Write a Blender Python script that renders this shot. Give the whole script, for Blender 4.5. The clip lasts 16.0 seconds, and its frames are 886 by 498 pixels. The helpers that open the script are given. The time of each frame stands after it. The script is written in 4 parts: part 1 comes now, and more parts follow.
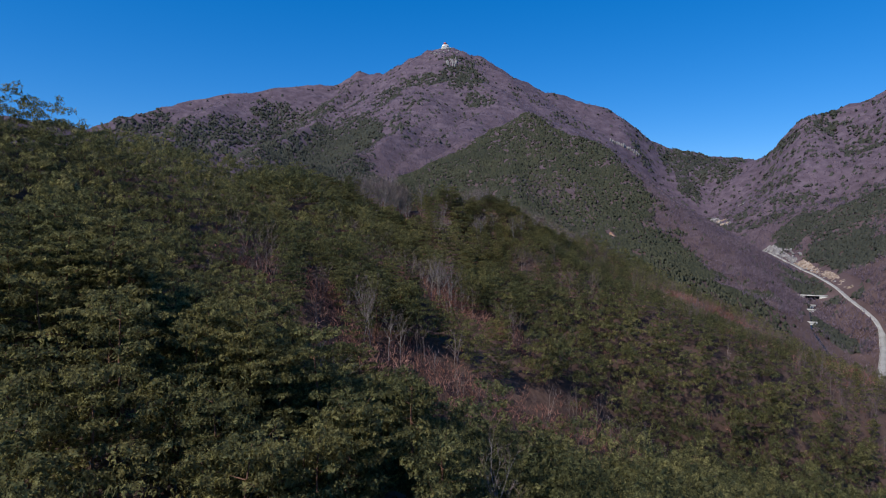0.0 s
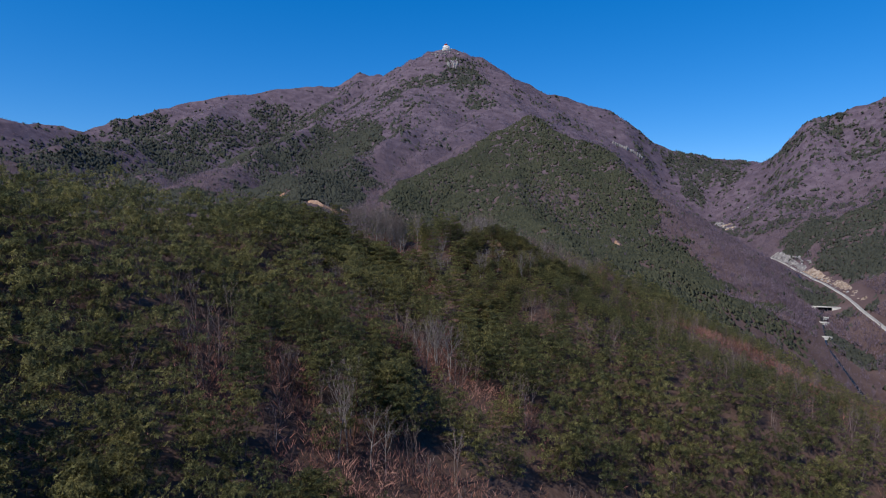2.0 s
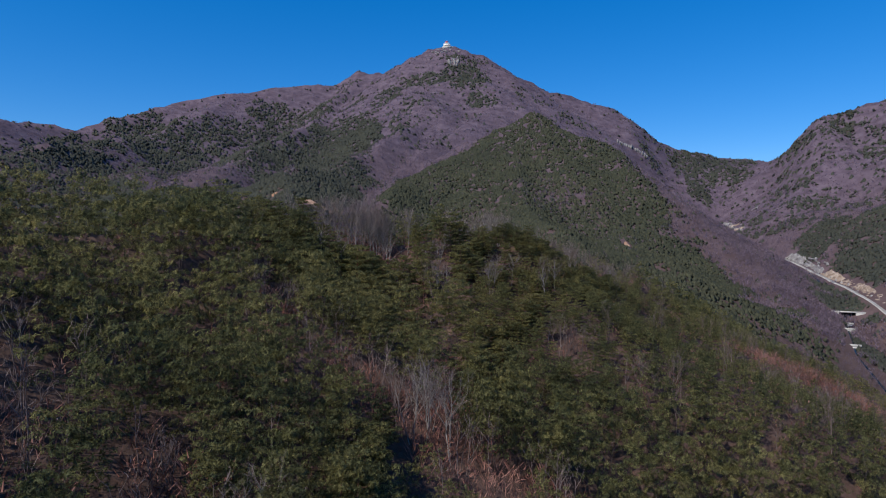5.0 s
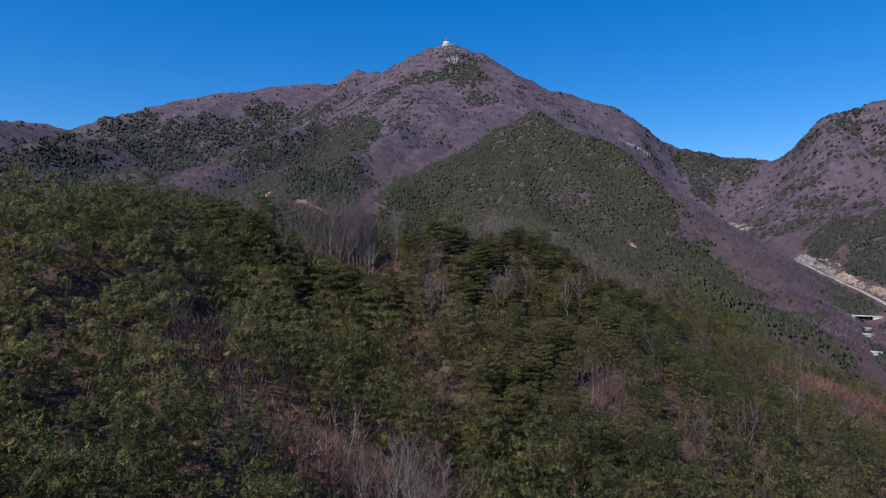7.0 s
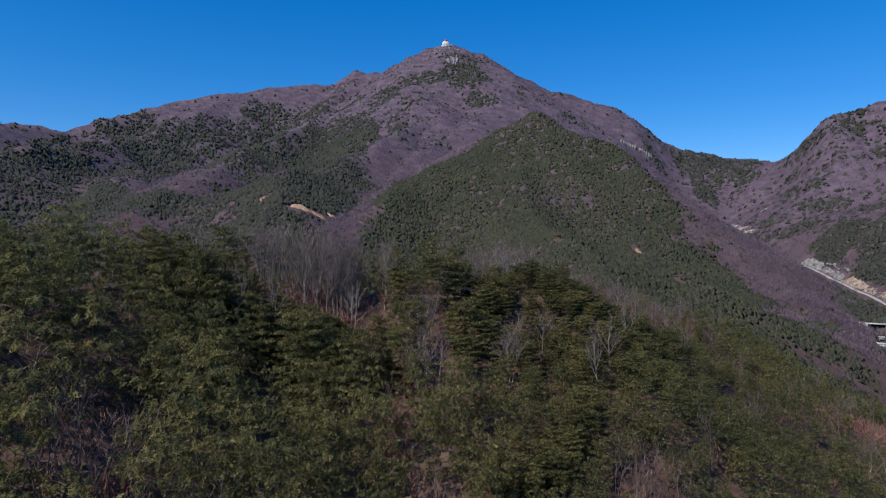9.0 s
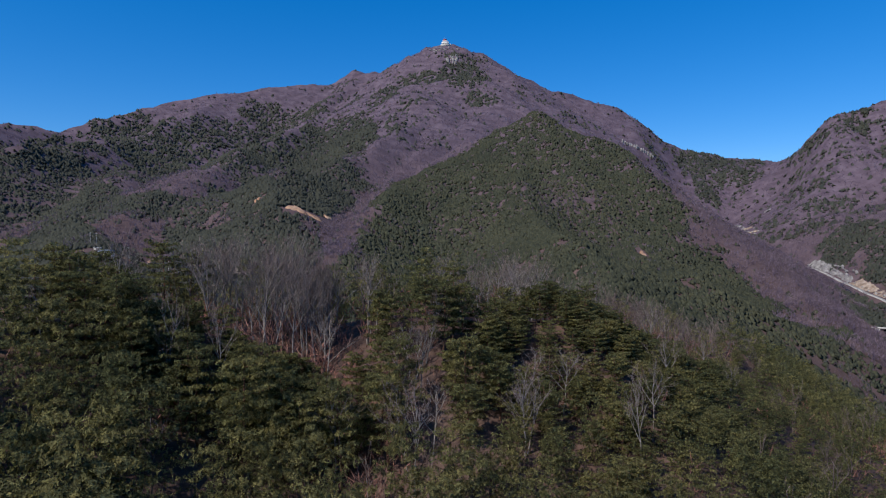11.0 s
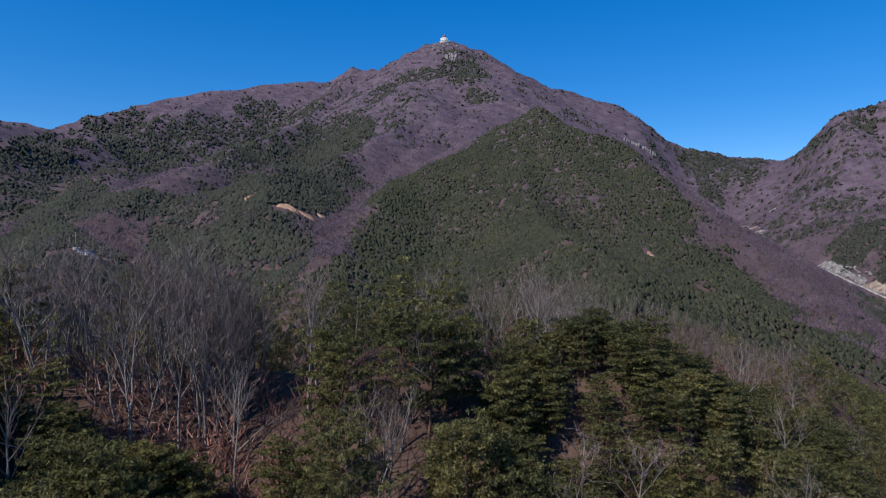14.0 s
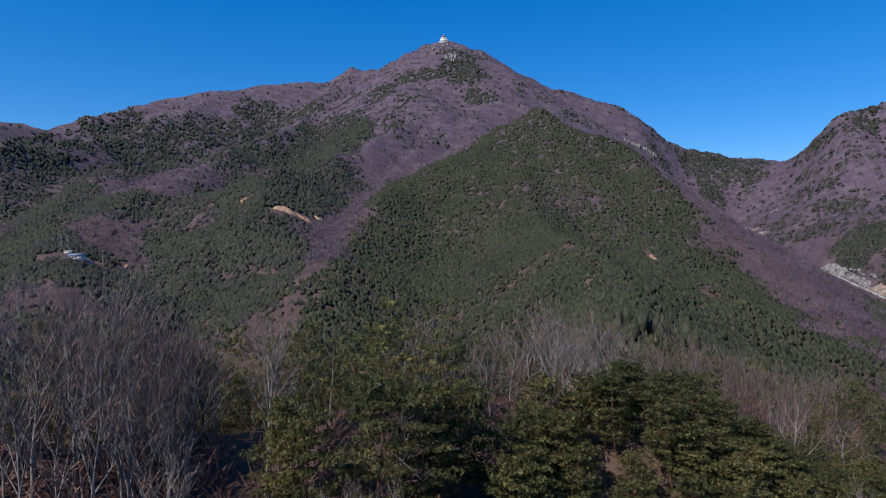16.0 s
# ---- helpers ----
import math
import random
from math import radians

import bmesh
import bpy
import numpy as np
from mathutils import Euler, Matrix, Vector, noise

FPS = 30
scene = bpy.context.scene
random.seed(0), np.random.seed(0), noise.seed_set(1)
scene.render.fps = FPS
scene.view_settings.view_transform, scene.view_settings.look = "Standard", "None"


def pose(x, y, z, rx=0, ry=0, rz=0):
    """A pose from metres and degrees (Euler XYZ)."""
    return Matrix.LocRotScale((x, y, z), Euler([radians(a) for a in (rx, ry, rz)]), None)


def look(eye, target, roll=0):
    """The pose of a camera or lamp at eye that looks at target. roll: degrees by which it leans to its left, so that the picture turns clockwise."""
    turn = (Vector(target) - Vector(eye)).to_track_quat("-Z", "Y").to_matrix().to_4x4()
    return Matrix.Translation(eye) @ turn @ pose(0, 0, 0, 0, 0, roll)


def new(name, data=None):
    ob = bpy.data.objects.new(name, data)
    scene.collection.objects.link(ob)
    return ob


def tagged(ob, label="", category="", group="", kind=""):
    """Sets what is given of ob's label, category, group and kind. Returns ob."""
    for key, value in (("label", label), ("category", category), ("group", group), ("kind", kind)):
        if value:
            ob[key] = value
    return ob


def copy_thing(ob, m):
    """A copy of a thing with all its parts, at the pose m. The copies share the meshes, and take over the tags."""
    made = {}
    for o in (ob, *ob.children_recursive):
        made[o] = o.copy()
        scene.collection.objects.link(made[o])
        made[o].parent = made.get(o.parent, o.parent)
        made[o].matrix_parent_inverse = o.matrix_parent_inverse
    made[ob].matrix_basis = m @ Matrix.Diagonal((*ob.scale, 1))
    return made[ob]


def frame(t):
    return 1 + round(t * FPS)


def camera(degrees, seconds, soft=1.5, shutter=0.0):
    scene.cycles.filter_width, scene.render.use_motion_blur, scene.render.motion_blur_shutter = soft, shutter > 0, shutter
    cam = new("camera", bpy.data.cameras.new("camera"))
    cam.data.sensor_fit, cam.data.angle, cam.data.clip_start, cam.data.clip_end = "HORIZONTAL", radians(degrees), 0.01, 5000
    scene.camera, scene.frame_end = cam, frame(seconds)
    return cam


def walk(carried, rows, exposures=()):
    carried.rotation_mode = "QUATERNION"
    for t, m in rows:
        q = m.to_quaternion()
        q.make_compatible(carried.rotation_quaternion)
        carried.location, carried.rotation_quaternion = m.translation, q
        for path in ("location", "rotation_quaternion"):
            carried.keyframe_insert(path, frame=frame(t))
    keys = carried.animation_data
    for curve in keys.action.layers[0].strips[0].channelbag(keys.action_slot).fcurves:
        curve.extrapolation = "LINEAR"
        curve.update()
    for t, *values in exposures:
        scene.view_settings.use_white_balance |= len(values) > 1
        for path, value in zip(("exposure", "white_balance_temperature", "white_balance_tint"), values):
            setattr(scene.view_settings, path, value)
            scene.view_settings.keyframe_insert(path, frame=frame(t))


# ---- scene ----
cam = camera(73.5, 16.0, 1.1)
METRES, EYE, TILT, LEAN, TURN = 150.0, 150.0, -1.7, 0.0, 0.0
ROWS = [
    (0.0, 0.0, 0.0, 0.0, 0.0, 0.0, -0.0),
    (0.5, 0.001, 0.0323, 0.0157, 0.01, 0.0, -0.01),
    (1.0, 0.0017, 0.0648, 0.0327, 0.03, 0.02, -0.01),
    (1.5, 0.0025, 0.0969, 0.0521, 0.05, 0.04, -0.03),
    (2.0, 0.0034, 0.1293, 0.0658, 0.08, 0.02, -0.04),
    (2.5, 0.0039, 0.1648, 0.0669, 0.1, 0.03, -0.06),
    (3.0, 0.0044, 0.2021, 0.0682, 0.13, 0.03, -0.03),
    (3.5, 0.0049, 0.2407, 0.0691, 0.13, 0.05, -0.03),
    (4.0, 0.0057, 0.2791, 0.0702, 0.15, 0.07, -0.03),
    (6.5, 0.0101, 0.4822, 0.0777, 0.18, 0.11, 0.06),
    (7.0, 0.0113, 0.5176, 0.0845, 0.18, 0.11, 0.08),
    (7.5, 0.0119, 0.5469, 0.0924, 0.19, 0.1, 0.1),
    (8.0, 0.0125, 0.5758, 0.1011, 0.19, 0.13, 0.12),
    (8.5, 0.0122, 0.6047, 0.1109, 0.17, 0.13, 0.16),
    (9.0, 0.0123, 0.6323, 0.1218, 0.15, 0.15, 0.17),
    (11.5, 0.0157, 0.771, 0.1373, 0.12, 0.19, 0.25),
    (12.0, 0.0167, 0.7991, 0.1379, 0.11, 0.17, 0.21),
    (12.5, 0.017, 0.8268, 0.1387, 0.1, 0.16, 0.2),
    (13.0, 0.0177, 0.8557, 0.1394, 0.09, 0.17, 0.18),
    (13.5, 0.0187, 0.8846, 0.1402, 0.06, 0.15, 0.2),
    (14.0, 0.0199, 0.9134, 0.1422, 0.04, 0.14, 0.18),
    (14.5, 0.0206, 0.9318, 0.1453, 0.04, 0.17, 0.17),
    (15.0, 0.0213, 0.9443, 0.1493, 0.02, 0.18, 0.19),
    (15.5, 0.0214, 0.9584, 0.1535, 0.01, 0.18, 0.17),
    (16.0, 0.0219, 0.9728, 0.1589, -0.0, 0.17, 0.19),
]
walk(cam, [(t, pose(0, 0, EYE, TILT, LEAN, TURN) @ pose(METRES * x, METRES * y, METRES * z, 90 + pitch, roll, yaw)) for t, x, y, z, yaw, pitch, roll in ROWS])

# ---------------------------------------------------------------- light
SUN_UP, SUN_ROUND = 45.0, 227.0          # degrees above the horizon; clockwise from the view's way ahead
world = bpy.data.worlds.new("sky")
scene.world = world
world.use_nodes = True
wn, wl = world.node_tree.nodes, world.node_tree.links
sky = wn.new("ShaderNodeTexSky")
sky.sky_type, sky.sun_disc = "NISHITA", False
sky.sun_elevation, sky.sun_rotation = radians(SUN_UP), radians(SUN_ROUND)
sky.altitude, sky.air_density, sky.dust_density, sky.ozone_density = 2600, 1.0, 0.0, 6.0
hue = wn.new("ShaderNodeHueSaturation")
hue.inputs["Saturation"].default_value, hue.inputs["Value"].default_value = 1.60, 1.70
hue.inputs["Hue"].default_value = 0.510
even = wn.new("ShaderNodeGamma")         # a clear, even blue from the horizon up
even.inputs["Gamma"].default_value = 0.67
wl.new(sky.outputs[0], even.inputs["Color"])
wl.new(even.outputs[0], hue.inputs["Color"])
wl.new(hue.outputs[0], wn["Background"].inputs[0])
wn["Background"].inputs[1].default_value = 0.15
lamp = bpy.data.lights.new("sun", "SUN")
lamp.energy, lamp.angle, lamp.color = 5.0, radians(0.5), (1.0, 0.93, 0.84)
sun = new("sun", lamp)
az, el = radians(SUN_ROUND), radians(SUN_UP)
sun_way = Vector((math.sin(az) * math.cos(el), math.cos(az) * math.cos(el), math.sin(el)))
sun.matrix_world = look(sun_way * 900 + Vector((0, 100, 200)), (0, 100, 200))


# ---------------------------------------------------------------- materials
def material(name, rough=0.9):
    m = bpy.data.materials.new(name)
    m.use_nodes = True
    b = m.node_tree.nodes["Principled BSDF"]
    b.inputs["Roughness"].default_value = rough
    b.inputs["Specular IOR Level"].default_value = 0.2
    return m, m.node_tree.nodes, m.node_tree.links, b


def noise_ramp(nodes, links, vector, scale, stops, detail=4.0):
    """Colour from a noise of that scale (per metre) through a ramp of (place, colour)."""
    n = nodes.new("ShaderNodeTexNoise")
    n.inputs["Scale"].default_value, n.inputs["Detail"].default_value = scale, detail
    links.new(vector, n.inputs["Vector"])
    r = nodes.new("ShaderNodeValToRGB")
    els = r.color_ramp.elements
    while len(els) < len(stops):
        els.new(0.5)
    for e, (p, c) in zip(els, stops):
        e.position, e.color = p, (*c, 1)
    links.new(n.outputs["Fac"], r.inputs[0])
    return r.outputs[0]


def mixed(nodes, links, a, b, fac, how="MIX"):
    m = nodes.new("ShaderNodeMix")
    m.data_type, m.blend_type = "RGBA", how
    for key, v in (("A", a), ("B", b)):
        sock = [i for i in m.inputs if i.name == key and i.type == "RGBA"][0]
        if isinstance(v, tuple):
            sock.default_value = (*v, 1)
        else:
            links.new(v, sock)
    if isinstance(fac, float):
        m.inputs["Factor"].default_value = fac
    else:
        links.new(fac, m.inputs["Factor"])
    return [o for o in m.outputs if o.type == "RGBA"][0]


def leafy(name, dark, mid, light, patch=0.03, through_light=0.25, vary=0.5, grain=0.0, gaps=0.0, relief=1.0):
    """Foliage or twigs: hue by stand, by tree and by tuft."""
    m, n, l, b = material(name, 0.75)
    g = n.new("ShaderNodeNewGeometry")
    a = noise_ramp(n, l, g.outputs["Position"], patch, [(0.35, dark), (0.5, mid), (0.66, light)])
    c = noise_ramp(n, l, g.outputs["Position"], 0.24, [(0.41, dark), (0.52, mid), (0.62, light)], 1.0)
    t = mixed(n, l, a, c, 0.55)
    r = n.new("ShaderNodeValToRGB")
    r.color_ramp.elements[0].color = (1 - vary, 1 - vary, 1 - vary, 1)
    r.color_ramp.elements[1].color = (1 + vary, 1 + vary, 1 + 0.85 * vary, 1)
    l.new(g.outputs["Random Per Island"], r.inputs[0])
    t = mixed(n, l, t, r.outputs[0], 1.0, "MULTIPLY")
    if grain:
        f = n.new("ShaderNodeTexNoise")
        f.inputs["Scale"].default_value, f.inputs["Detail"].default_value = grain, 2.0
        l.new(g.outputs["Position"], f.inputs["Vector"])
        fr = n.new("ShaderNodeValToRGB")
        fr.color_ramp.elements[0].position, fr.color_ramp.elements[0].color = 0.36, (*[1 - 0.58 * relief] * 3, 1)
        fr.color_ramp.elements[1].position, fr.color_ramp.elements[1].color = 0.62, (*[1 + 0.5 * relief] * 3, 1)
        l.new(f.outputs["Fac"], fr.inputs[0])
        t = mixed(n, l, t, fr.outputs[0], 1.0, "MULTIPLY")
        bp = n.new("ShaderNodeBump")
        bp.inputs["Strength"].default_value, bp.inputs["Distance"].default_value = relief, 1.2 / grain
        l.new(f.outputs["Fac"], bp.inputs["Height"])
        l.new(bp.outputs[0], b.inputs["Normal"])
    l.new(t, b.inputs["Base Color"])
    if through_light:
        tr = n.new("ShaderNodeBsdfTranslucent")
        l.new(t, tr.inputs["Color"])
        mx = n.new("ShaderNodeMixShader")
        mx.inputs[0].default_value = through_light
        l.new(b.outputs[0], mx.inputs[1])
        l.new(tr.outputs[0], mx.inputs[2])
        l.new(mx.outputs[0], n["Material Output"].inputs["Surface"])
        if gaps:
            # ragged edges and gaps between the needles
            h = n.new("ShaderNodeTexNoise")
            h.inputs["Scale"].default_value, h.inputs["Detail"].default_value = gaps, 1.0
            l.new(g.outputs["Position"], h.inputs["Vector"])
            over = n.new("ShaderNodeMath")
            over.operation = "GREATER_THAN"
            over.inputs[1].default_value = 0.49
            l.new(h.outputs["Fac"], over.inputs[0])
            air = n.new("ShaderNodeBsdfTransparent")
            cut = n.new("ShaderNodeMixShader")
            l.new(over.outputs[0], cut.inputs[0])
            l.new(air.outputs[0], cut.inputs[1])
            l.new(mx.outputs[0], cut.inputs[2])
            l.new(cut.outputs[0], n["Material Output"].inputs["Surface"])
    return m


def earthy(name, dark, mid, light, scale=0.6, fine=6.0, bump=0.4, rough=0.95, hazed=None):
    m, n, l, b = material(name, rough)
    g = n.new("ShaderNodeNewGeometry")
    a = noise_ramp(n, l, g.outputs["Position"], scale, [(0.33, dark), (0.5, mid), (0.68, light)], 6.0)
    c = noise_ramp(n, l, g.outputs["Position"], fine, [(0.3, dark), (0.5, mid), (0.7, light)], 6.0)
    col = mixed(n, l, a, c, 0.45)
    if hazed:
        # violet haze of the far slopes, mixed into the colour along Y
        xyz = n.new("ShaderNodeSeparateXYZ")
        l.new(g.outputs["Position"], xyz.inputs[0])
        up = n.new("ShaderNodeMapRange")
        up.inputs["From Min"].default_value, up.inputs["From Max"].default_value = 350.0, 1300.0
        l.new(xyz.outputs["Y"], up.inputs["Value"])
        h = noise_ramp(n, l, g.outputs["Position"], 0.05, [(0.35, hazed[0]), (0.5, hazed[1]), (0.66, hazed[2])], 8.0)
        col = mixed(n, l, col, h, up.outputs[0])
    l.new(col, b.inputs["Base Color"])
    t = n.new("ShaderNodeTexNoise")
    t.inputs["Scale"].default_value, t.inputs["Detail"].default_value = fine, 6.0
    l.new(g.outputs["Position"], t.inputs["Vector"])
    bp = n.new("ShaderNodeBump")
    bp.inputs["Strength"].default_value, bp.inputs["Distance"].default_value = bump, 0.3
    l.new(t.outputs["Fac"], bp.inputs["Height"])
    l.new(bp.outputs[0], b.inputs["Normal"])
    return m


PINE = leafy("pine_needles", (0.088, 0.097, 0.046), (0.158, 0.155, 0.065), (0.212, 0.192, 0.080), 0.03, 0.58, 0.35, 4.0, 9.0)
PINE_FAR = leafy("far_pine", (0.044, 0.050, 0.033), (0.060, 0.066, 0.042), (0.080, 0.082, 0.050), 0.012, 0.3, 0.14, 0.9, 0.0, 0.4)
# needle green, lightened and greyed to carry the distant haze in its colour
PINE_HAZED = leafy("hazed_far_pine", (0.076, 0.083, 0.069), (0.095, 0.103, 0.083), (0.113, 0.119, 0.092), 0.012, 0.55, 0.10, 0.9, 0.0, 0.12)
TWIG = leafy("bare_twigs", (0.100, 0.074, 0.072), (0.150, 0.115, 0.113), (0.210, 0.165, 0.160), 0.05, 0.0)
# the twigs' own purplish brown, with bluish-violet haze added to the colour
TWIG_HAZED = leafy("far_bare_woods", (0.108, 0.083, 0.110), (0.172, 0.131, 0.172), (0.248, 0.190, 0.224), 0.022, 0.35, 0.25)
SHRUB = leafy("dry_shrub", (0.15, 0.066, 0.054), (0.24, 0.115, 0.096), (0.32, 0.178, 0.150), 0.06, 0.2)
PINE_BARK = earthy("pine_bark", (0.06, 0.035, 0.025), (0.14, 0.075, 0.05), (0.22, 0.13, 0.09), 1.5, 14)
BARE_BARK = earthy("grey_bark", (0.13, 0.114, 0.107), (0.22, 0.197, 0.184), (0.33, 0.300, 0.281), 1.5, 12)
# reddish-brown litter; its second set of tones is tinted with distant haze
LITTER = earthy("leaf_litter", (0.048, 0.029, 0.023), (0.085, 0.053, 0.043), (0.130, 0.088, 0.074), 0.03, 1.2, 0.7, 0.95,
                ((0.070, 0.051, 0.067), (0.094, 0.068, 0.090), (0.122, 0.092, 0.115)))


# ---------------------------------------------------------------- the lie of the land
def lattice(ix, iy, seed):
    h = (ix * 374761393 + iy * 668265263 + seed * 144664709).astype(np.int64) & 0xFFFFFFFF
    h = ((h ^ (h >> 13)) * 1274126177) & 0xFFFFFFFF
    h = ((h ^ (h >> 16)) * 2246822519) & 0xFFFFFFFF
    return ((h ^ (h >> 15)) & 0xFFFF) / 65535.0


def bumps(x, y, size, seed, octaves=3):
    """Smooth noise from -1 to 1; size: metres of its largest waves."""
    total, amp, norm = 0.0, 1.0, 0.0
    for k in range(octaves):
        u, v = x / size + 17.3 * k, y / size - 9.1 * k
        iu, iv = np.floor(u).astype(np.int64), np.floor(v).astype(np.int64)
        fu, fv = u - iu, v - iv
        fu, fv = fu * fu * (3 - 2 * fu), fv * fv * (3 - 2 * fv)
        a, b = lattice(iu, iv, seed + k), lattice(iu + 1, iv, seed + k)
        c, d = lattice(iu, iv + 1, seed + k), lattice(iu + 1, iv + 1, seed + k)
        total = total + amp * ((a * (1 - fu) + b * fu) * (1 - fv) + (c * (1 - fu) + d * fu) * fv)
        norm, amp, size = norm + amp, amp * 0.5, size * 0.5
    return 2 * total / norm - 1


# Ridges: their crests (x, y, z) from end to end, the slope beside the crest and how fast it eases off.
NEAR_RIDGES = {
    "near_crest": ([(-110, -60, 166), (-100, 20, 166), (-86, 70, 171.5), (-62, 110, 162.3), (-46, 145, 160.1), (-32, 172, 160), (-14, 184, 157.4),
                    (2, 188, 157.4), (14, 194, 153.4), (28, 208, 150.6), (50, 232, 144.6), (84, 262, 134.3), (130, 300, 115), (165, 340, 96)], 0.80, 35),
    "near_spur": ([(-86, 30, 157), (-50, 42, 149.2), (-24, 40, 145.4), (-8, 36, 134), (12, 28, 114), (50, 15, 82), (110, -10, 60)], 0.80, 30),
    "near_rib": ([(56, 222, 146.1), (72, 212, 125.4), (92, 209, 117), (107, 206, 110.3), (118, 194, 100), (128, 172, 80)], 0.70, 30),
    "near_face": ([(17, 184, 155.8), (22, 170, 146), (28, 152, 134.8), (42, 142, 127.8), (60, 134, 116), (90, 115, 97), (130, 95, 70)], 0.70, 30),
    "west_rib": ([(-52, 106, 159.4), (-40, 100, 147.3), (-24, 92, 137.2), (-14, 88, 134)], 0.70, 30),
    "mid_rib": ([(-38, 142, 160.6), (-28, 138, 150.7), (-16, 130, 142), (-8, 120, 137.9)], 0.70, 30),
    "nose": ([(-1, 180, 158.4), (1, 171, 151.9), (3, 162, 144.9), (6, 152, 138.1)], 0.80, 25),
}
HILL_RIDGES = {
    "hill": ([(28, 208, 147), (54, 290, 140), (82, 400, 148), (100, 560, 162), (98, 750, 186), (104, 930, 256), (160, 1150, 377),
              (182, 1250, 366), (205, 1400, 400), (240, 1650, 490), (250, 1950, 615)], 0.60, 260),
    "hill_west": ([(150, 1145, 371), (112, 1122, 350), (73, 1100, 331), (18, 1050, 293), (-31, 980, 260), (-62, 900, 223), (-76, 800, 190), (-72, 690, 166)], 0.62, 260),
    "hill_rib": ([(160, 1150, 376), (222, 960, 225), (210, 825, 146), (185, 650, 140), (182, 500, 130), (170, 420, 104), (190, 340, 60)], 0.50, 260),
    "hill_shoulder": ([(160, 1150, 375), (260, 1080, 316), (345, 1040, 262), (400, 940, 190), (430, 860, 140)], 0.66, 260),
}
MAIN_RIDGES = {
    "main": ([(-1900, 1100, 640), (-1300, 1250, 565), (-1000, 1310, 422), (-950, 1430, 424), (-905, 1530, 424), (-862, 1606, 464), (-790, 1758, 537), (-631, 1920, 608),
              (-450, 2050, 664), (-380, 2100, 674), (-297, 2150, 724), (-210, 2115, 714), (-120, 2080, 747), (-48, 2015, 768), (10, 2000, 769), (62, 1990, 764),
              (125, 1972, 737), (185, 1962, 692), (250, 1950, 652), (340, 1930, 611), (430, 1915, 578), (517, 1900, 554), (560, 1895, 492), (600, 1890, 440),
              (670, 1890, 451), (725, 1900, 425), (860, 2000, 421), (1030, 2050, 402), (1300, 2200, 420)], 0.80, 260),
    "main_face": ([(10, 2000, 772), (10, 1850, 672), (-20, 1650, 520), (-60, 1400, 400), (-130, 1100, 320), (-163, 865, 262), (-150, 740, 215)], 0.66, 260),
}
SIDE_RIDGES = {
    "left_face": ([(-297, 2150, 716), (-330, 1700, 480), (-380, 1300, 350), (-360, 950, 268), (-330, 750, 205)], 0.60, 260),
    "left_spur": ([(-631, 1920, 600), (-700, 1400, 390), (-640, 950, 290), (-520, 650, 200)], 0.60, 260),
    "far_left": ([(-1300, 1250, 540), (-900, 950, 350), (-640, 620, 240), (-520, 420, 180)], 0.55, 260),
}
EAST_RIDGES = {
    "right": ([(1700, 700, 600), (1400, 1150, 560), (1130, 1500, 524), (975, 1530, 451), (872, 1560, 480), (800, 1640, 350), (830, 1900, 345)], 0.75, 260),
    "right_face": ([(1120, 1500, 510), (980, 1250, 370), (820, 1050, 250), (700, 960, 175), (640, 900, 140)], 0.70, 260),
    "right_spur": ([(1400, 1150, 550), (1150, 950, 400), (860, 800, 250), (640, 700, 140), (560, 660, 105)], 0.66, 260),
    "right_near": ([(1700, 700, 590), (1200, 500, 330), (800, 400, 170), (600, 350, 90)], 0.55, 260),
    "peak_right": ([(470, 1900, 500), (540, 1650, 390), (600, 1450, 260)], 0.72, 260),
    "behind": ([(-1900, 1100, 560), (-1500, 0, 420), (-1200, -900, 380), (0, -1700, 300), (1300, -1300, 380), (1800, 0, 460), (1700, 700, 580)], 0.40, 260),
    "beyond": ([(-3300, 3200, 500), (-1500, 3300, 480), (0, 3500, 520), (1500, 3300, 420), (3300, 2900, 460)], 0.4, 260),
}
RIDGES = {**NEAR_RIDGES, **HILL_RIDGES, **MAIN_RIDGES, **SIDE_RIDGES, **EAST_RIDGES}
# Stream beds: (x, y, z) along them, and how steeply their banks may rise.
VALLEYS = {
    "valley": ([(150, -700, -20), (230, 150, 18), (292, 400, 36), (352, 500, 48), (400, 640, 76), (468, 790, 100), (500, 960, 122), (560, 1200, 150),
                (660, 1480, 180), (740, 1650, 260), (800, 1760, 345)], 0.62),
    "hollow": ([(-70, 480, 132), (-92, 640, 155), (-104, 760, 180), (-106, 880, 208), (-86, 1000, 246), (-58, 1150, 300), (0, 1350, 372), (60, 1500, 430)], 0.58),
    "left_hollow": ([(-160, 330, 118), (-246, 540, 142), (-400, 760, 190), (-520, 1100, 280)], 0.35),
    "near_gully": ([(-12, 62, 125), (4, 68, 115), (16, 76, 110), (32, 86, 104), (54, 100, 95), (104, 112, 82), (200, 140, 38)], 0.85),
}


def segments(x, y, line):
    """For each piece of a line: the distance to it and its height beside the point."""
    for (ax, ay, az_), (bx, by, bz) in zip(line, line[1:]):
        ux, uy = bx - ax, by - ay
        t = np.clip(((x - ax) * ux + (y - ay) * uy) / (ux * ux + uy * uy), 0, 1)
        yield np.hypot(x - ax - t * ux, y - ay - t * uy), az_ + t * (bz - az_)


def distance(x, y, line):
    return np.min([d for d, z in segments(x, y, line)], axis=0)


def low_wood(x, y):
    """1 on the slope under the crest where the pines are low, 0 elsewhere."""
    return np.clip((x - 3) / 7, 0, 1) * np.clip((y - 132) / 14, 0, 1) * np.clip((236 - y) / 20, 0, 1)


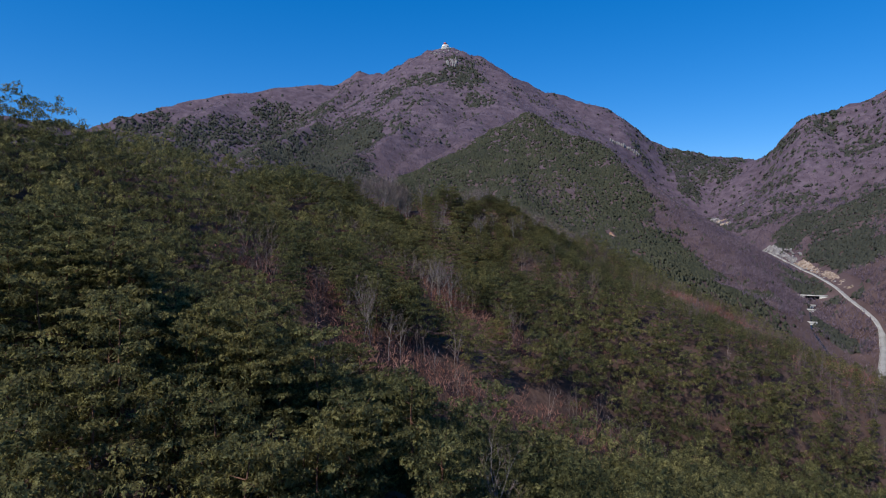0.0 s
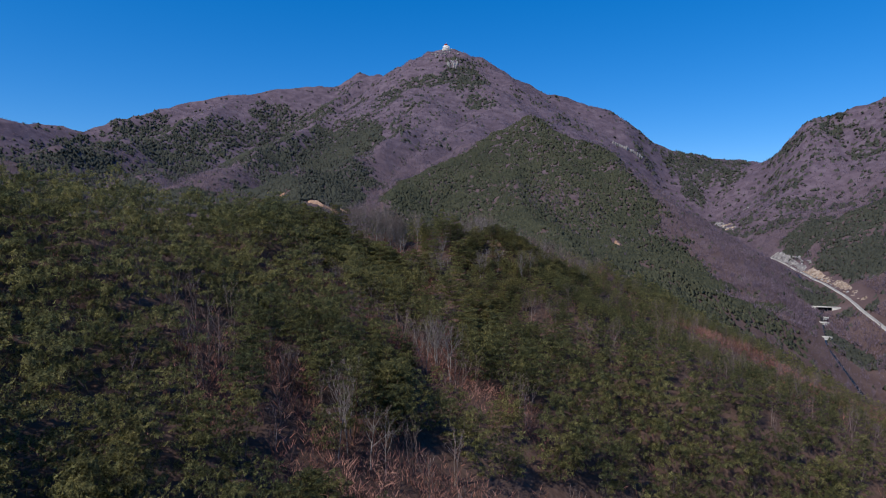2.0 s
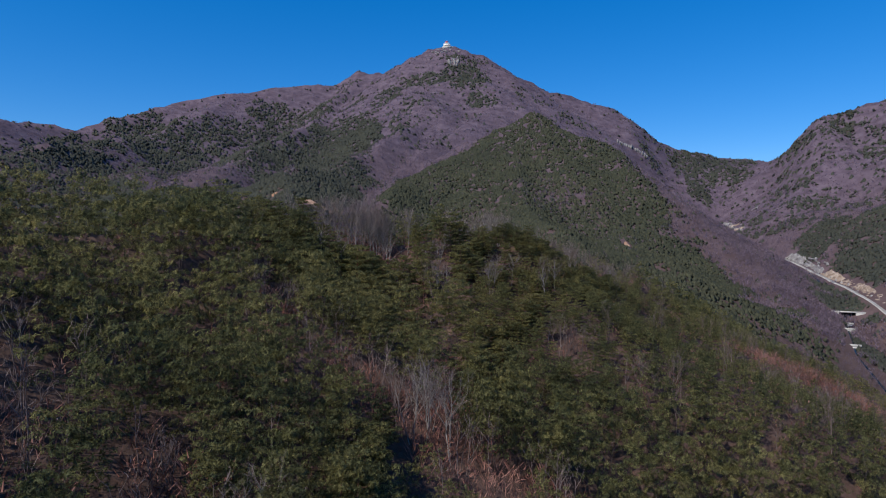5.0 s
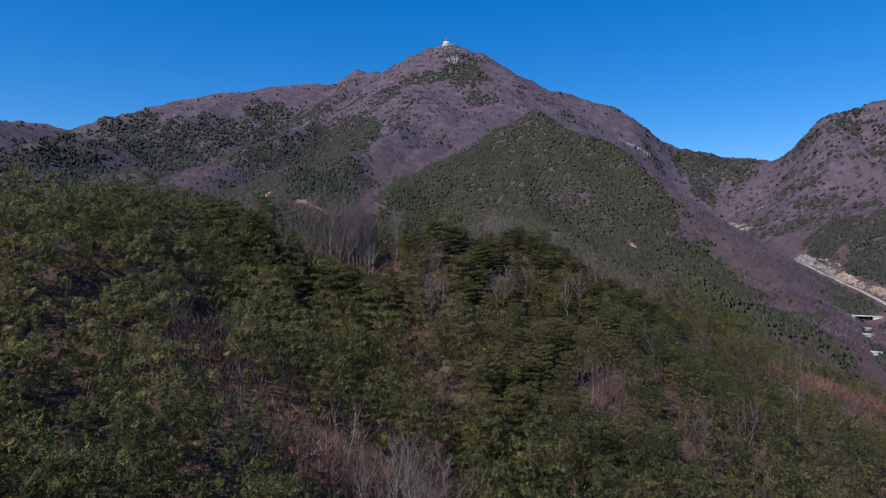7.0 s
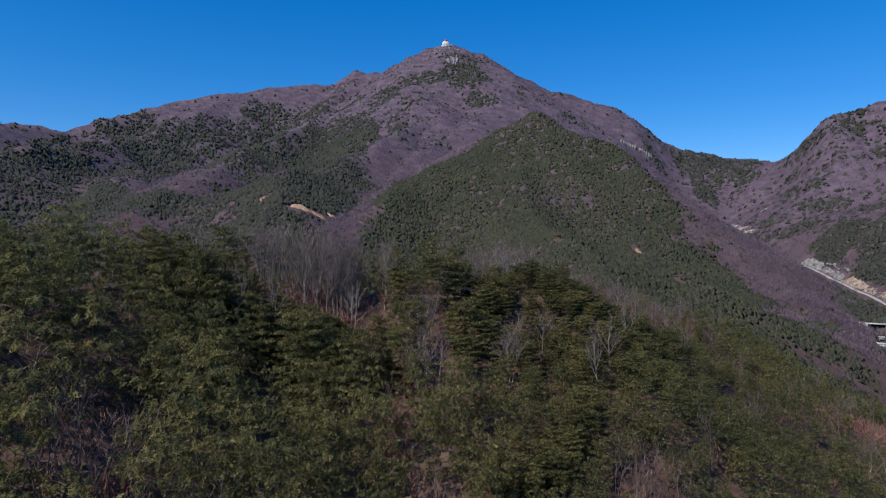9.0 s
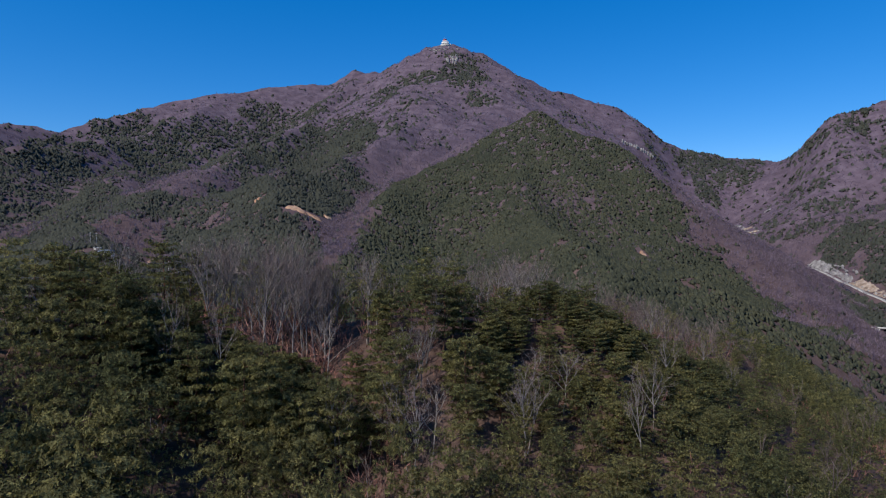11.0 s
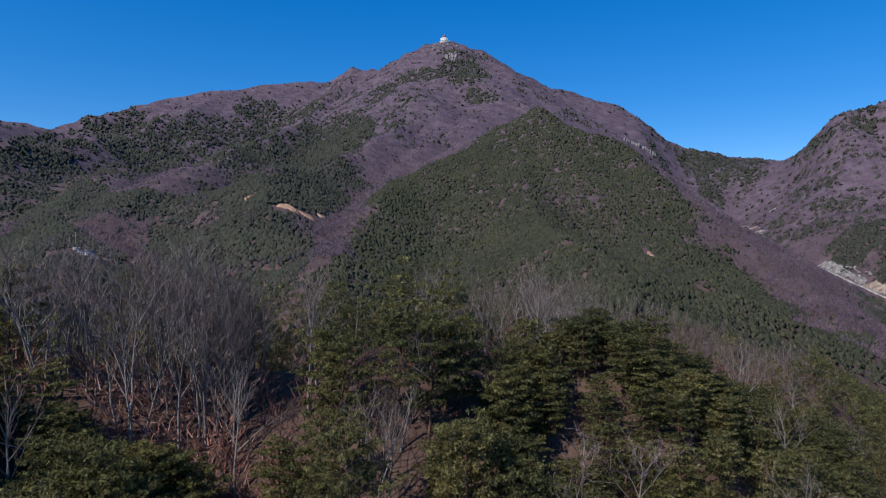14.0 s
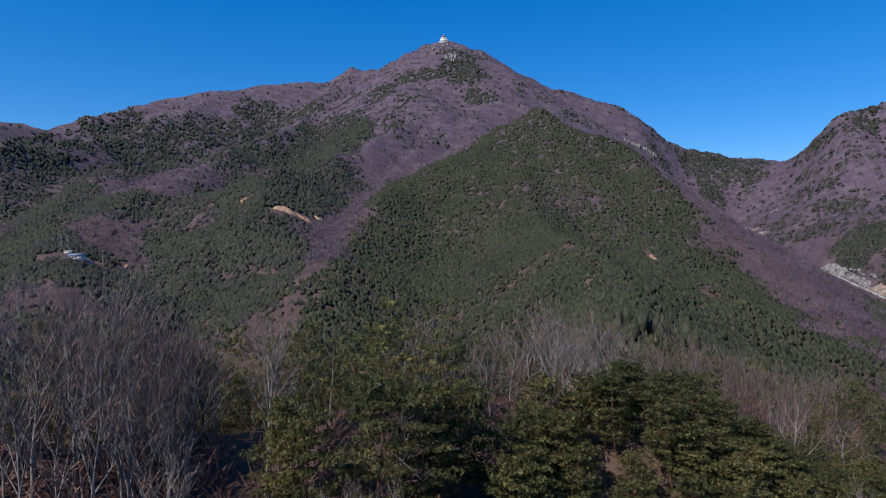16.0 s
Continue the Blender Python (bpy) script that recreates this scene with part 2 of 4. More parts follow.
def height(x, y):
    x, y = np.asarray(x, float), np.asarray(y, float)
    r = np.hypot(x, y - 110)
    far = np.clip((r - 160) / 500, 0, 1)
    wx = x + far * 45 * bumps(x, y, 260, 3)
    wy = y + far * 45 * bumps(x, y, 260, 8)
    top = np.full(x.shape, 10.0)
    for line, slope, ease in RIDGES.values():
        keep = 0.45 if ease < 100 else 0.85
        far_off = line[0][1] > 600 and line[1][1] not in (1250, 1150)
        h = np.max([z - slope * (keep * d + (1 - keep) * ease * (1 - np.exp(-d / ease)))
                    for d, z in segments(wx if far_off else x, wy if far_off else y, line)], axis=0)
        k = 3.0 + 10 * far + 16 * far * np.clip((1090 - y) / 200, 0, 1)
        top = np.maximum(top, h) + k * 0.5 * np.exp(-np.abs(top - h) / k)
    gully = 1 - np.abs(bumps(wx, wy, 170, 21, 4))
    crest = np.clip((top - 60) / 200, 0, 1)
    ribs = 1.6 + 1.0 * np.clip((x - 560) / 120, 0, 1) * np.clip((1480 - y) / 100, 0, 1)
    top = top - far * (16 * (gully - 0.62)) * ribs + far * 5 * bumps(x, y, 40, 31, 3) * (0.4 + crest)
    top = top + (1 - far) * 2.2 * bumps(x, y, 34, 41, 3) + 2.2 * low_wood(x, y)
    for name, (line, slope) in VALLEYS.items():
        both = list(segments(x, y, line))
        bank = np.min([z + slope * np.maximum(d - 6, 0) for d, z in both], axis=0)
        bed = np.max([z - 1 - 0.5 * np.maximum(d - 9, 0) for d, z in both], axis=0)
        k = 2.0 if name == "near_gully" else 6.0
        near = np.clip((230 - np.min([d for d, z in both], axis=0)) / 110, 0, 1)
        low = np.minimum(top, bank) - k * 0.5 * np.exp(-np.abs(top - bank) / k)
        low = np.maximum(low, bed)
        take = np.clip((48 - np.min([d for d, z in both], axis=0)) / 30, 0, 1) if name == "near_gully" else near * np.clip((r - 170) / 40, 0, 1)
        top = top + (low - top) * take
    return top


def spread(low, high, mid, flat, fine, coarse):
    """Grid lines: fine about mid, coarser outwards."""
    out = []
    for sign, end in ((-1, mid - low), (1, high - mid)):
        d, step, side = 0.0, fine, []
        while d < end:
            if d > flat:
                step = min(step * 1.04, coarse if d < 2500 else 160.0)
            d += step
            side.append(mid + sign * d)
        out.append(side)
    return np.array(out[0][::-1] + [mid] + out[1])


gx = spread(-4300, 4300, 10, 95, 4.2, 29.0)
gy = spread(-2400, 4300, 120, 95, 4.2, 25.0)
X, Y = np.meshgrid(gx, gy)
Z = height(X, Y)


def ground_at(x, y):
    """Height of the ground's own sheet at some places."""
    x, y = np.asarray(x, float), np.asarray(y, float)
    i = np.clip(np.searchsorted(gx, x) - 1, 0, len(gx) - 2)
    j = np.clip(np.searchsorted(gy, y) - 1, 0, len(gy) - 2)
    u, v = (x - gx[i]) / (gx[i + 1] - gx[i]), (y - gy[j]) / (gy[j + 1] - gy[j])
    return (Z[j, i] * (1 - u) + Z[j, i + 1] * u) * (1 - v) + (Z[j + 1, i] * (1 - u) + Z[j + 1, i + 1] * u) * v


def mesh_from(name, verts, faces, mat, smooth=False):
    """A mesh of triangles or quads out of arrays."""
    me = bpy.data.meshes.new(name)
    n, k = faces.shape
    me.vertices.add(len(verts))
    me.vertices.foreach_set("co", np.ascontiguousarray(verts, np.float32).ravel())
    me.loops.add(n * k)
    me.loops.foreach_set("vertex_index", np.ascontiguousarray(faces, np.int32).ravel())
    me.polygons.add(n)
    me.polygons.foreach_set("loop_start", np.arange(0, n * k, k, dtype=np.int32))
    me.materials.append(mat)
    me.update(calc_edges=True)
    me.validate()
    if smooth:
        me.shade_smooth()
    return me


nx, ny = len(gx), len(gy)
idx = np.arange(nx * ny).reshape(ny, nx)
quads = np.stack([idx[:-1, :-1], idx[:-1, 1:], idx[1:, 1:], idx[1:, :-1]], -1).reshape(-1, 4)
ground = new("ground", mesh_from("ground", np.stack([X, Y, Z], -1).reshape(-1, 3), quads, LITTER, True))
tagged(ground, "mountain slopes covered in reddish-brown leaf litter", "ground", kind="structure")


# ---------------------------------------------------------------- trees
def tube(points, radii, sides):
    """Verts and triangles of a tapered tube along points; its end is a point if its last radius is 0."""
    pts = np.array(points, float)
    verts, faces = [], []
    for i, p in enumerate(pts):
        d = pts[min(i + 1, len(pts) - 1)] - pts[max(i - 1, 0)]
        d = d / (np.linalg.norm(d) + 1e-9)
        a = np.cross(d, (0.31, 0.95, 0.1))
        a /= np.linalg.norm(a)
        b = np.cross(d, a)
        for s in range(sides):
            w = 2 * math.pi * s / sides
            verts.append(p + radii[i] * (math.cos(w) * a + math.sin(w) * b))
    for i in range(len(pts) - 1):
        for s in range(sides):
            q, w = i * sides + s, i * sides + (s + 1) % sides
            faces += [(q, w, w + sides), (q, w + sides, q + sides)]
    return np.array(verts), np.array(faces, int)


def joined(pieces):
    vs, fs, at = [], [], 0
    for v, f in pieces:
        vs.append(v)
        fs.append(f + at)
        at += len(v)
    return np.concatenate(vs), np.concatenate(fs)


def puff(rng, place, size, leaves):
    """A rounded cushion of needles: small sprays that lie on a dome, its underside open."""
    k = np.arange(leaves)
    up = 1.0 - 1.2 * (k + rng.uniform(0.1, 0.9, leaves)) / leaves
    a = k * 2.4 + rng.uniform(0, 6.28) + rng.normal(0, 0.3, leaves)
    flat = np.sqrt(np.maximum(0.0, 1 - up * up))
    out = np.stack([flat * np.cos(a), flat * np.sin(a), up], -1)
    mid = place + out * (size, size, 0.36 * size) * rng.uniform(0.8, 1.15, (leaves, 1))
    out = out + rng.normal(0, 0.30, (leaves, 3))
    one = np.cross(out, rng.normal(0, 1, (leaves, 3)))
    one /= np.linalg.norm(one, axis=1)[:, None] + 1e-9
    two = np.cross(out, one)
    two /= np.linalg.norm(two, axis=1)[:, None] + 1e-9
    r = size * rng.uniform(0.5, 0.8, (leaves, 1))
    tri = [mid + r * (math.cos(w) * one + math.sin(w) * two) * rng.uniform(0.8, 1.25, (leaves, 1)) for w in (0.0, 2.09, 4.19)]
    return np.stack(tri, 1).reshape(-1, 3), np.arange(3 * leaves).reshape(-1, 3)


def pine_shape(seed, tall, branches, puffs, size, leaves, trunk_sides=6):
    """A red pine of the given height with flat, tiered boughs of needle cushions: its wood and its needles."""
    rng = np.random.default_rng(seed)
    lean = rng.normal(0, 0.035, 2)
    wob = rng.uniform(0, 6.28)

    def stem(h):
        return np.array((lean[0] * h + 0.12 * math.sin(h * 0.7 + wob), lean[1] * h + 0.12 * math.cos(h * 0.6 + wob), h))

    hs = np.linspace(-0.6, tall * 0.97, 7)
    wood = [tube([stem(h) for h in hs], [0.16 * (1 - 0.85 * max(h, 0) / tall) * tall / 10 for h in hs], trunk_sides)]
    green = []
    low = rng.uniform(0.2, 0.34)
    turn = rng.uniform(0, 6.28)
    for k in range(branches):
        tier = (k // 5 + 0.17 * rng.uniform(-1, 1) + 0.06 * (k % 5)) * 5
        f = low + (1 - low) * (max(tier, 0) / branches) ** 0.9
        h = tall * min(f, 0.985)
        g = (f - low) / (1 - low)
        reach = tall * (0.31 * max(1 - g, 0) ** 0.42 * (0.55 + 0.45 * min(g * 2.5, 1)) + 0.04) * rng.uniform(0.65, 1.3)
        turn += 1.257 + rng.normal(0, 0.25) + (0.6 if k % 5 == 0 else 0)
        d = np.array((math.cos(turn), math.sin(turn), 0.0))
        rise = 0.0 + 0.4 * g + rng.normal(0, 0.08)
        root = stem(h)
        tip = root + d * reach + np.array((0, 0, rise * reach))
        mid = root + d * reach * 0.5 + np.array((0, 0, rise * reach * 0.30))
        if trunk_sides > 3 and k % 2 == 0:
            wood.append(tube([root, mid, tip], [0.035, 0.022, 0.01], 3))
        across = np.array((-d[1], d[0], 0.0))
        many = max(1, int(puffs * (0.45 + 0.8 * reach / (0.34 * tall)) + rng.uniform(0, 1)))
        for j in range(many):
            t = 0.30 + 0.74 * (j + rng.uniform(0.1, 0.9)) / many
            wide = reach * 0.45 * (1.3 - 0.8 * t) * rng.uniform(-1, 1)
            p = root + (tip - root) * min(t, 1.05) + across * wide + np.array((0, 0, rng.normal(0.0, 0.16) * size))
            green.append(puff(rng, p, size * rng.uniform(0.7, 1.3), leaves))
    for h in (0.9, 0.96, 1.0):
        green.append(puff(rng, stem(tall * h), size * 0.8, leaves))
    return joined(wood), joined(green)


def far_pine_shape(seed, tall, wide, rims):
    """A distant pine: a ragged, lumpy crown of rings of boughs, from its skirt on the slope below up to its top."""
    rng = np.random.default_rng(seed)
    vs, fs, first = [], [], [0]
    for k, rim in enumerate(rims):
        g = k / len(rims)
        a = (np.arange(rim) + rng.uniform(-0.3, 0.3, rim)) * 6.283 / rim + rng.uniform(0, 6.28)
        q = wide * (1 - g) ** 0.5 * rng.uniform(0.6, 1.25, rim)
        z = -0.55 * wide + (0.9 * tall + 0.55 * wide) * g + rng.normal(0, 0.07, rim) * tall
        vs.append(np.stack([np.cos(a) * q, np.sin(a) * q, z], -1))
        first.append(first[-1] + rim)
    vs.append(np.array([(rng.normal(0, 0.2) * wide, rng.normal(0, 0.2) * wide, tall)]))
    for k, rim in enumerate(rims):
        above = rims[k + 1] if k + 1 < len(rims) else 1
        lift = [math.floor((i + 0.5) * above / rim) % above for i in range(rim)]
        for i in range(rim):
            here, there = first[k] + i, first[k] + (i + 1) % rim
            fs.append((here, there, first[k + 1] + lift[i]))
            if above > 1 and lift[(i + 1) % rim] != lift[i]:
                fs.append((there, first[k + 1] + lift[(i + 1) % rim], first[k + 1] + lift[i]))
    return np.concatenate(vs), np.array(fs)


def bare_shape(seed, tall, limbs=9, boughs=4, twigs=3, thin=0.010):
    """A leafless broadleaf tree: trunk with limbs and boughs, and the fine twigs."""
    rng = np.random.default_rng(seed)
    wood, fine = [], []

    def spray(p, d, ln, w):
        side = np.cross(d, rng.normal(0, 1, 3))
        side *= w / (np.linalg.norm(side) + 1e-9)
        q = p + d * ln * 0.55 + rng.normal(0, ln * 0.06, 3)
        e = q + (d + rng.normal(0, 0.25, 3) + (0, 0, 0.12)) * ln * 0.45
        fine.append((np.array([p - side, p + side, q + side * 0.6, e, q - side * 0.6]), np.array([(0, 1, 2), (0, 2, 4), (4, 2, 3)])))
        return q

    def turned_from(d, wide, up):
        w = d + rng.normal(0, wide, 3) + (0, 0, up)
        return w / np.linalg.norm(w)

    for stem in range(1 + int(rng.random() < 0.35)):
        lean = rng.normal(0, 0.06 + 0.08 * stem, 2)
        pts, p = [], np.array((rng.normal(0, 0.15), rng.normal(0, 0.15), -0.6))
        for k in range(7):
            pts.append(p)
            p = p + np.array((lean[0] + rng.normal(0, 0.07), lean[1] + rng.normal(0, 0.07), 1.0)) * tall * 0.145
        rad = 0.0115 * tall * (1 - 0.25 * stem)
        wood.append(tube(pts, [rad * (1 - 0.135 * k) for k in range(7)], 5 if limbs > 6 else 3))
        low = rng.uniform(0.36, 0.5)
        around = rng.uniform(0, 6.28)
        for k in range(limbs):
            g = (k + rng.uniform(0, 1)) / limbs
            h = (low + (0.97 - low) * g) * 6
            i = min(int(h), 5)
            at = pts[i] + (pts[i + 1] - pts[i]) * (h - i)
            around += 2.4 + rng.normal(0, 0.4)
            tilt = rng.uniform(0.45, 0.85) * (1 - 0.35 * g)
            d = np.array((math.cos(around) * math.sin(tilt), math.sin(around) * math.sin(tilt), math.cos(tilt)))
            ln = tall * (0.40 - 0.20 * g) * rng.uniform(0.75, 1.15)
            mid = at + d * ln * 0.5
            d2 = turned_from(d, 0.14, 0.18)
            end = mid + d2 * ln * 0.5
            r0 = rad * (0.48 - 0.16 * g)
            wood.append(tube([at, mid, end], [r0, r0 * 0.65, r0 * 0.25], 3))
            for j in range(boughs):
                s = 0.3 + 0.7 * (j + rng.uniform(0, 1)) / boughs
                root = at + (mid - at) * 2 * s if s < 0.5 else mid + (end - mid) * (2 * s - 1)
                d3 = turned_from(d2, 0.42, 0.2)
                l3 = ln * rng.uniform(0.35, 0.6)
                tip = root + d3 * l3
                wood.append(tube([root, tip], [r0 * 0.38, r0 * 0.14], 3))
                for t in range(twigs):
                    c = 0.25 + 0.75 * (t + rng.uniform(0, 1)) / twigs
                    d4 = turned_from(d3, 0.42, 0.22)
                    q = spray(root + (tip - root) * c, d4, l3 * rng.uniform(0.5, 0.85), thin)
                    spray(q, turned_from(d4, 0.45, 0.15), l3 * 0.4, thin * 0.8)
    return joined(wood), joined(fine)


def spray_shape(seed, tall, wide, blades, width, low=0.25, up=0.4):
    """A small far crown: an uneven bunch of slim leaf or twig sprays."""
    rng = np.random.default_rng(seed)
    vs, fs = [], []
    for k in range(blades):
        h = rng.uniform(low, 1.0)
        rad = wide * math.sqrt(max(0.05, 1 - ((h - 0.45) / 0.62) ** 2))
        a = rng.uniform(0, 6.28)
        out = np.array((math.cos(a), math.sin(a), 0.0))
        p = out * rad * rng.uniform(0.1, 0.75) + np.array((0, 0, h * tall * 0.8))
        w = out * (1 - up) + np.array((0, 0, up)) + rng.normal(0, 0.22, 3)
        w /= np.linalg.norm(w)
        side = np.cross(w, rng.normal(0, 1, 3))
        side *= width / (np.linalg.norm(side) + 1e-9)
        ln = tall * rng.uniform(0.22, 0.4)
        vs += [p - side, p + w * ln, p + side]
        fs.append((3 * k, 3 * k + 1, 3 * k + 2))
    return np.array(vs), np.array(fs)


def scatter(shapes, spots, rng, low=0.8, high=1.2, grown=None):
    """Many copies of some shapes in one mesh's arrays. spots: (n, 3); grown: how far each has grown."""
    grown = np.ones(len(spots)) if grown is None else grown
    pick = rng.integers(0, len(shapes), len(spots))
    out = []
    at = 0
    for i, (v, f) in enumerate(shapes):
        s = spots[pick == i]
        if not len(s):
            continue
        a = rng.uniform(0, 6.283, len(s))
        k = rng.uniform(low, high, len(s)) * grown[pick == i]
        kz = k * rng.uniform(0.9, 1.12, len(s))
        c, sn = np.cos(a) * k, np.sin(a) * k
        px = v[None, :, 0] * c[:, None] - v[None, :, 1] * sn[:, None] + s[:, 0:1]
        py = v[None, :, 0] * sn[:, None] + v[None, :, 1] * c[:, None] + s[:, 1:2]
        pz = v[None, :, 2] * kz[:, None] + s[:, 2:3]
        vv = np.stack([px, py, pz], -1).reshape(-1, 3)
        ff = (f[None] + (np.arange(len(s)) * len(v))[:, None, None]).reshape(-1, 3)
        out.append((vv, ff + at))
        at += len(vv)
    return np.concatenate([o[0] for o in out]), np.concatenate([o[1] for o in out])


def part(name, verts, faces, mat, parent, label=""):
    ob = new(name, mesh_from(name, verts, faces, mat))
    ob.parent = parent
    return tagged(ob, label)


def jittered(x0, x1, y0, y1, step, rng):
    """Points of a shaken grid over a stretch of the plan."""
    u, v = np.meshgrid(np.arange(x0, x1, step), np.arange(y0, y1, step))
    p = np.stack([u.ravel(), v.ravel()], -1) + rng.uniform(-0.48, 0.48, (u.size, 2)) * step
    return p


# Leafless strips in the near wood: their line, half-width and share of bare trees.
GULLY = [(-7, 170, 0), (-4, 162, 0), (-3, 151, 0), (1, 144, 0), (2, 135, 0), (1, 127, 0), (6, 121, 0), (14, 120, 0)]
HOLLOW = [(-16, 91, 0), (-7, 92, 0), (6, 95, 0), (20, 100, 0), (36, 107, 0), (46, 104, 0)]
BAND = [(-13, 130, 0), (-8, 129, 0), (-2, 126, 0), (3, 122, 0), (9, 117, 0), (15, 113, 0)]
HEAD = [(-14, 84, 0), (-9, 86, 0), (-4, 90, 0)]
STRIP = [(82, 211, 0), (96, 208, 0), (107, 206, 0), (114, 199, 0), (120, 190, 0), (124, 178, 0)]
GROVE_FOOT = [(-26, 172, 0), (-8, 174, 0)]
BARE = ((GULLY, 2.2, 0.4), (HOLLOW, 4.5, 0.9), (BAND, 3.4, 0.9), (HEAD, 6, 0.9), (STRIP, 7, 0.97),
        ([(-22, 180, 0), (-8.5, 182, 0)], 5.5, 0.98), ([(4, 185, 0), (13, 189, 0)], 4, 0.95), ([(16, 195, 0), (28, 206, 0), (40, 217, 0), (56, 232, 0), (74, 250, 0)], 7, 0.85),
        ([(-23, 140, 0), (-22, 135, 0)], 4, 0.85), ([(-30, 97, 0), (-27, 91, 0)], 4, 0.85), ([(-22, 101, 0), (-20, 101, 0)], 3.5, 0.8),
        ([(-12, 125, 0), (-5, 128, 0)], 4, 0.8), ([(0, 171, 0), (0, 173, 0)], 2.8, 0.95), ([(20, 150, 0), (22, 152, 0)], 3, 0.95),
        ([(30, 144, 0), (31, 144, 0)], 2.2, 0.9), ([(38, 149, 0), (39, 149, 0)], 2.4, 0.9), ([(56, 147, 0), (57, 147, 0)], 2.4, 0.9),
        ([(-35, 160, 0), (-34, 155, 0)], 4, 0.5), ([(56, 232, 0), (70, 246, 0)], 9, 0.55))


# Glades before the bare trees, where no pine stands: line, half-width.
GLADES = (([(-2, 120, 0), (6, 113, 0)], 2.6), ([(-4, 87, 0), (10, 90, 0), (26, 97, 0)], 2.5), ([(-31, 96, 0), (-26, 86, 0)], 3.6), ([(-21, 101, 0), (-19, 93, 0)], 3.2), ([(-23, 138, 0), (-20, 131, 0)], 3.4),
          ([(-11, 125, 0), (-4, 122, 0)], 3.2), ([(21, 151, 0), (21, 147, 0)], 2.4), ([(0, 172, 0), (0, 168, 0)], 1.7), 
          ([(-19, 177, 0), (-9, 178, 0)], 2.6), ([(4, 185, 0), (12, 188, 0)], 2.5))


def bare_share(x, y):
    """How far the wood is leafless, 0 to 1, on the near slope."""
    share = 0.035 + 0.4 * np.clip(bumps(x, y, 18, 61, 3) * 2.6 - 0.6, 0, 1)
    share = share + 0.12 * np.clip((x - 45) / 40, 0, 1)
    for line, wide, much in BARE:
        share = np.maximum(share, much * np.exp(-(distance(x, y, line) / wide) ** 4))
    return np.clip(share, 0, 1)


def beyond_crest(x, y):
    """How far a place lies behind the near crest (minus: before it)."""
    best, out = np.full(x.shape, 1e9), np.zeros(x.shape)
    line = RIDGES["near_crest"][0]
    for (ax, ay, _), (bx, by, _) in zip(line, line[1:]):
        ux, uy = bx - ax, by - ay
        t = np.clip(((x - ax) * ux + (y - ay) * uy) / (ux * ux + uy * uy), 0, 1)
        d = np.hypot(x - ax - t * ux, y - ay - t * uy)
        out = np.where(d < best, d * np.sign(ux * (y - ay) - uy * (x - ax)), out)
        best = np.minimum(best, d)
    return out


def in_near_wood(x, y):
    return (np.abs(x) < 20 + 0.77 * np.maximum(y, 0)) & (beyond_crest(x, y) < 26) & (y < 290) & (x < 185)


rng = np.random.default_rng(5)
spots = jittered(-140, 190, -30, 310, 3.3, rng)
spots = spots[in_near_wood(spots[:, 0], spots[:, 1])]
GROVES = ((-13.8, 180.5, 4.8, 2.4, 42), (-18, 176, 4, 2, 12), (-26, 179, 3, 3, 6), (-6, 127, 4, 2.5, 9), (4, 120, 4, 2.5, 5), (8, 187, 4, 2.2, 11), (-22, 137, 3.5, 3, 11), (-29, 94, 2.5, 3, 5), (-21, 101, 1.5, 1.5, 3),
          (-8, 126, 3.5, 2, 7), (0, 172, 1, 1, 3), (21, 151, 1.2, 1.2, 4), (31, 207, 4.5, 3, 14), (42, 217, 5, 4, 12), (54, 229, 5, 4, 10), (1, 144, 0.7, 0.7, 2), (-10, 93, 4.5, 2, 6))
groves = [np.c_[rng.normal(gx_, gw, n), rng.normal(gy_, gh, n)] for gx_, gy_, gw, gh, n in GROVES]
close = np.concatenate([jittered(3, 46, 140, 204, 2.7, rng), jittered(46, 120, 136, 236, 3.8, rng)])
foot = jittered(-29, -6, 164, 173, 3.1, rng)
spots = np.concatenate([spots, foot, close[(low_wood(close[:, 0], close[:, 1]) > 0.5) & in_near_wood(close[:, 0], close[:, 1])]])
lot = rng.uniform(0, 1, len(spots))
bare = lot < bare_share(spots[:, 0], spots[:, 1])
# few trees stand on the shrubby ground itself
shrubby = np.min([distance(spots[:, 0], spots[:, 1], line) - wide for line, wide in ((GULLY, 0.6), (HOLLOW, 2.4), (BAND, 1.8), (HEAD, 3.6), (STRIP, 5.5))], axis=0) < 0
shrubby |= ~bare & (np.min([distance(spots[:, 0], spots[:, 1], line) - wide for line, wide in GLADES], axis=0) < 0)
stay = ~shrubby | (rng.uniform(0, 1, len(spots)) < 0.13)
spots, bare = spots[stay], bare[stay]
spots = np.concatenate([spots, *groves])
bare = np.concatenate([bare, np.full(sum(len(g) for g in groves), True)])
sz = ground_at(spots[:, 0], spots[:, 1])
base = np.c_[spots, sz]
# the nearest stretches: the spur at the start and the crest at the end of the flight, then the slope between
lane = np.minimum(distance(spots[:, 0], spots[:, 1], [(-28, 40, 0), (-6, 33, 0)]), distance(spots[:, 0], spots[:, 1], [(-28, 170, 0), (-2, 172, 0), (28, 184, 0)]))
lane = np.minimum(lane, 7 + distance(spots[:, 0], spots[:, 1], [(-16, 60, 0), (-6, 110, 0), (10, 150, 0), (45, 205, 0)]))
pines, bares = base[~bare], base[bare]
pines, bares = pines[np.argsort(lane[~bare])], bares[np.argsort(lane[bare])]
mid_pines, rest_pines, rest_bares = pines[330:1150], pines[1150:], bares[115:]


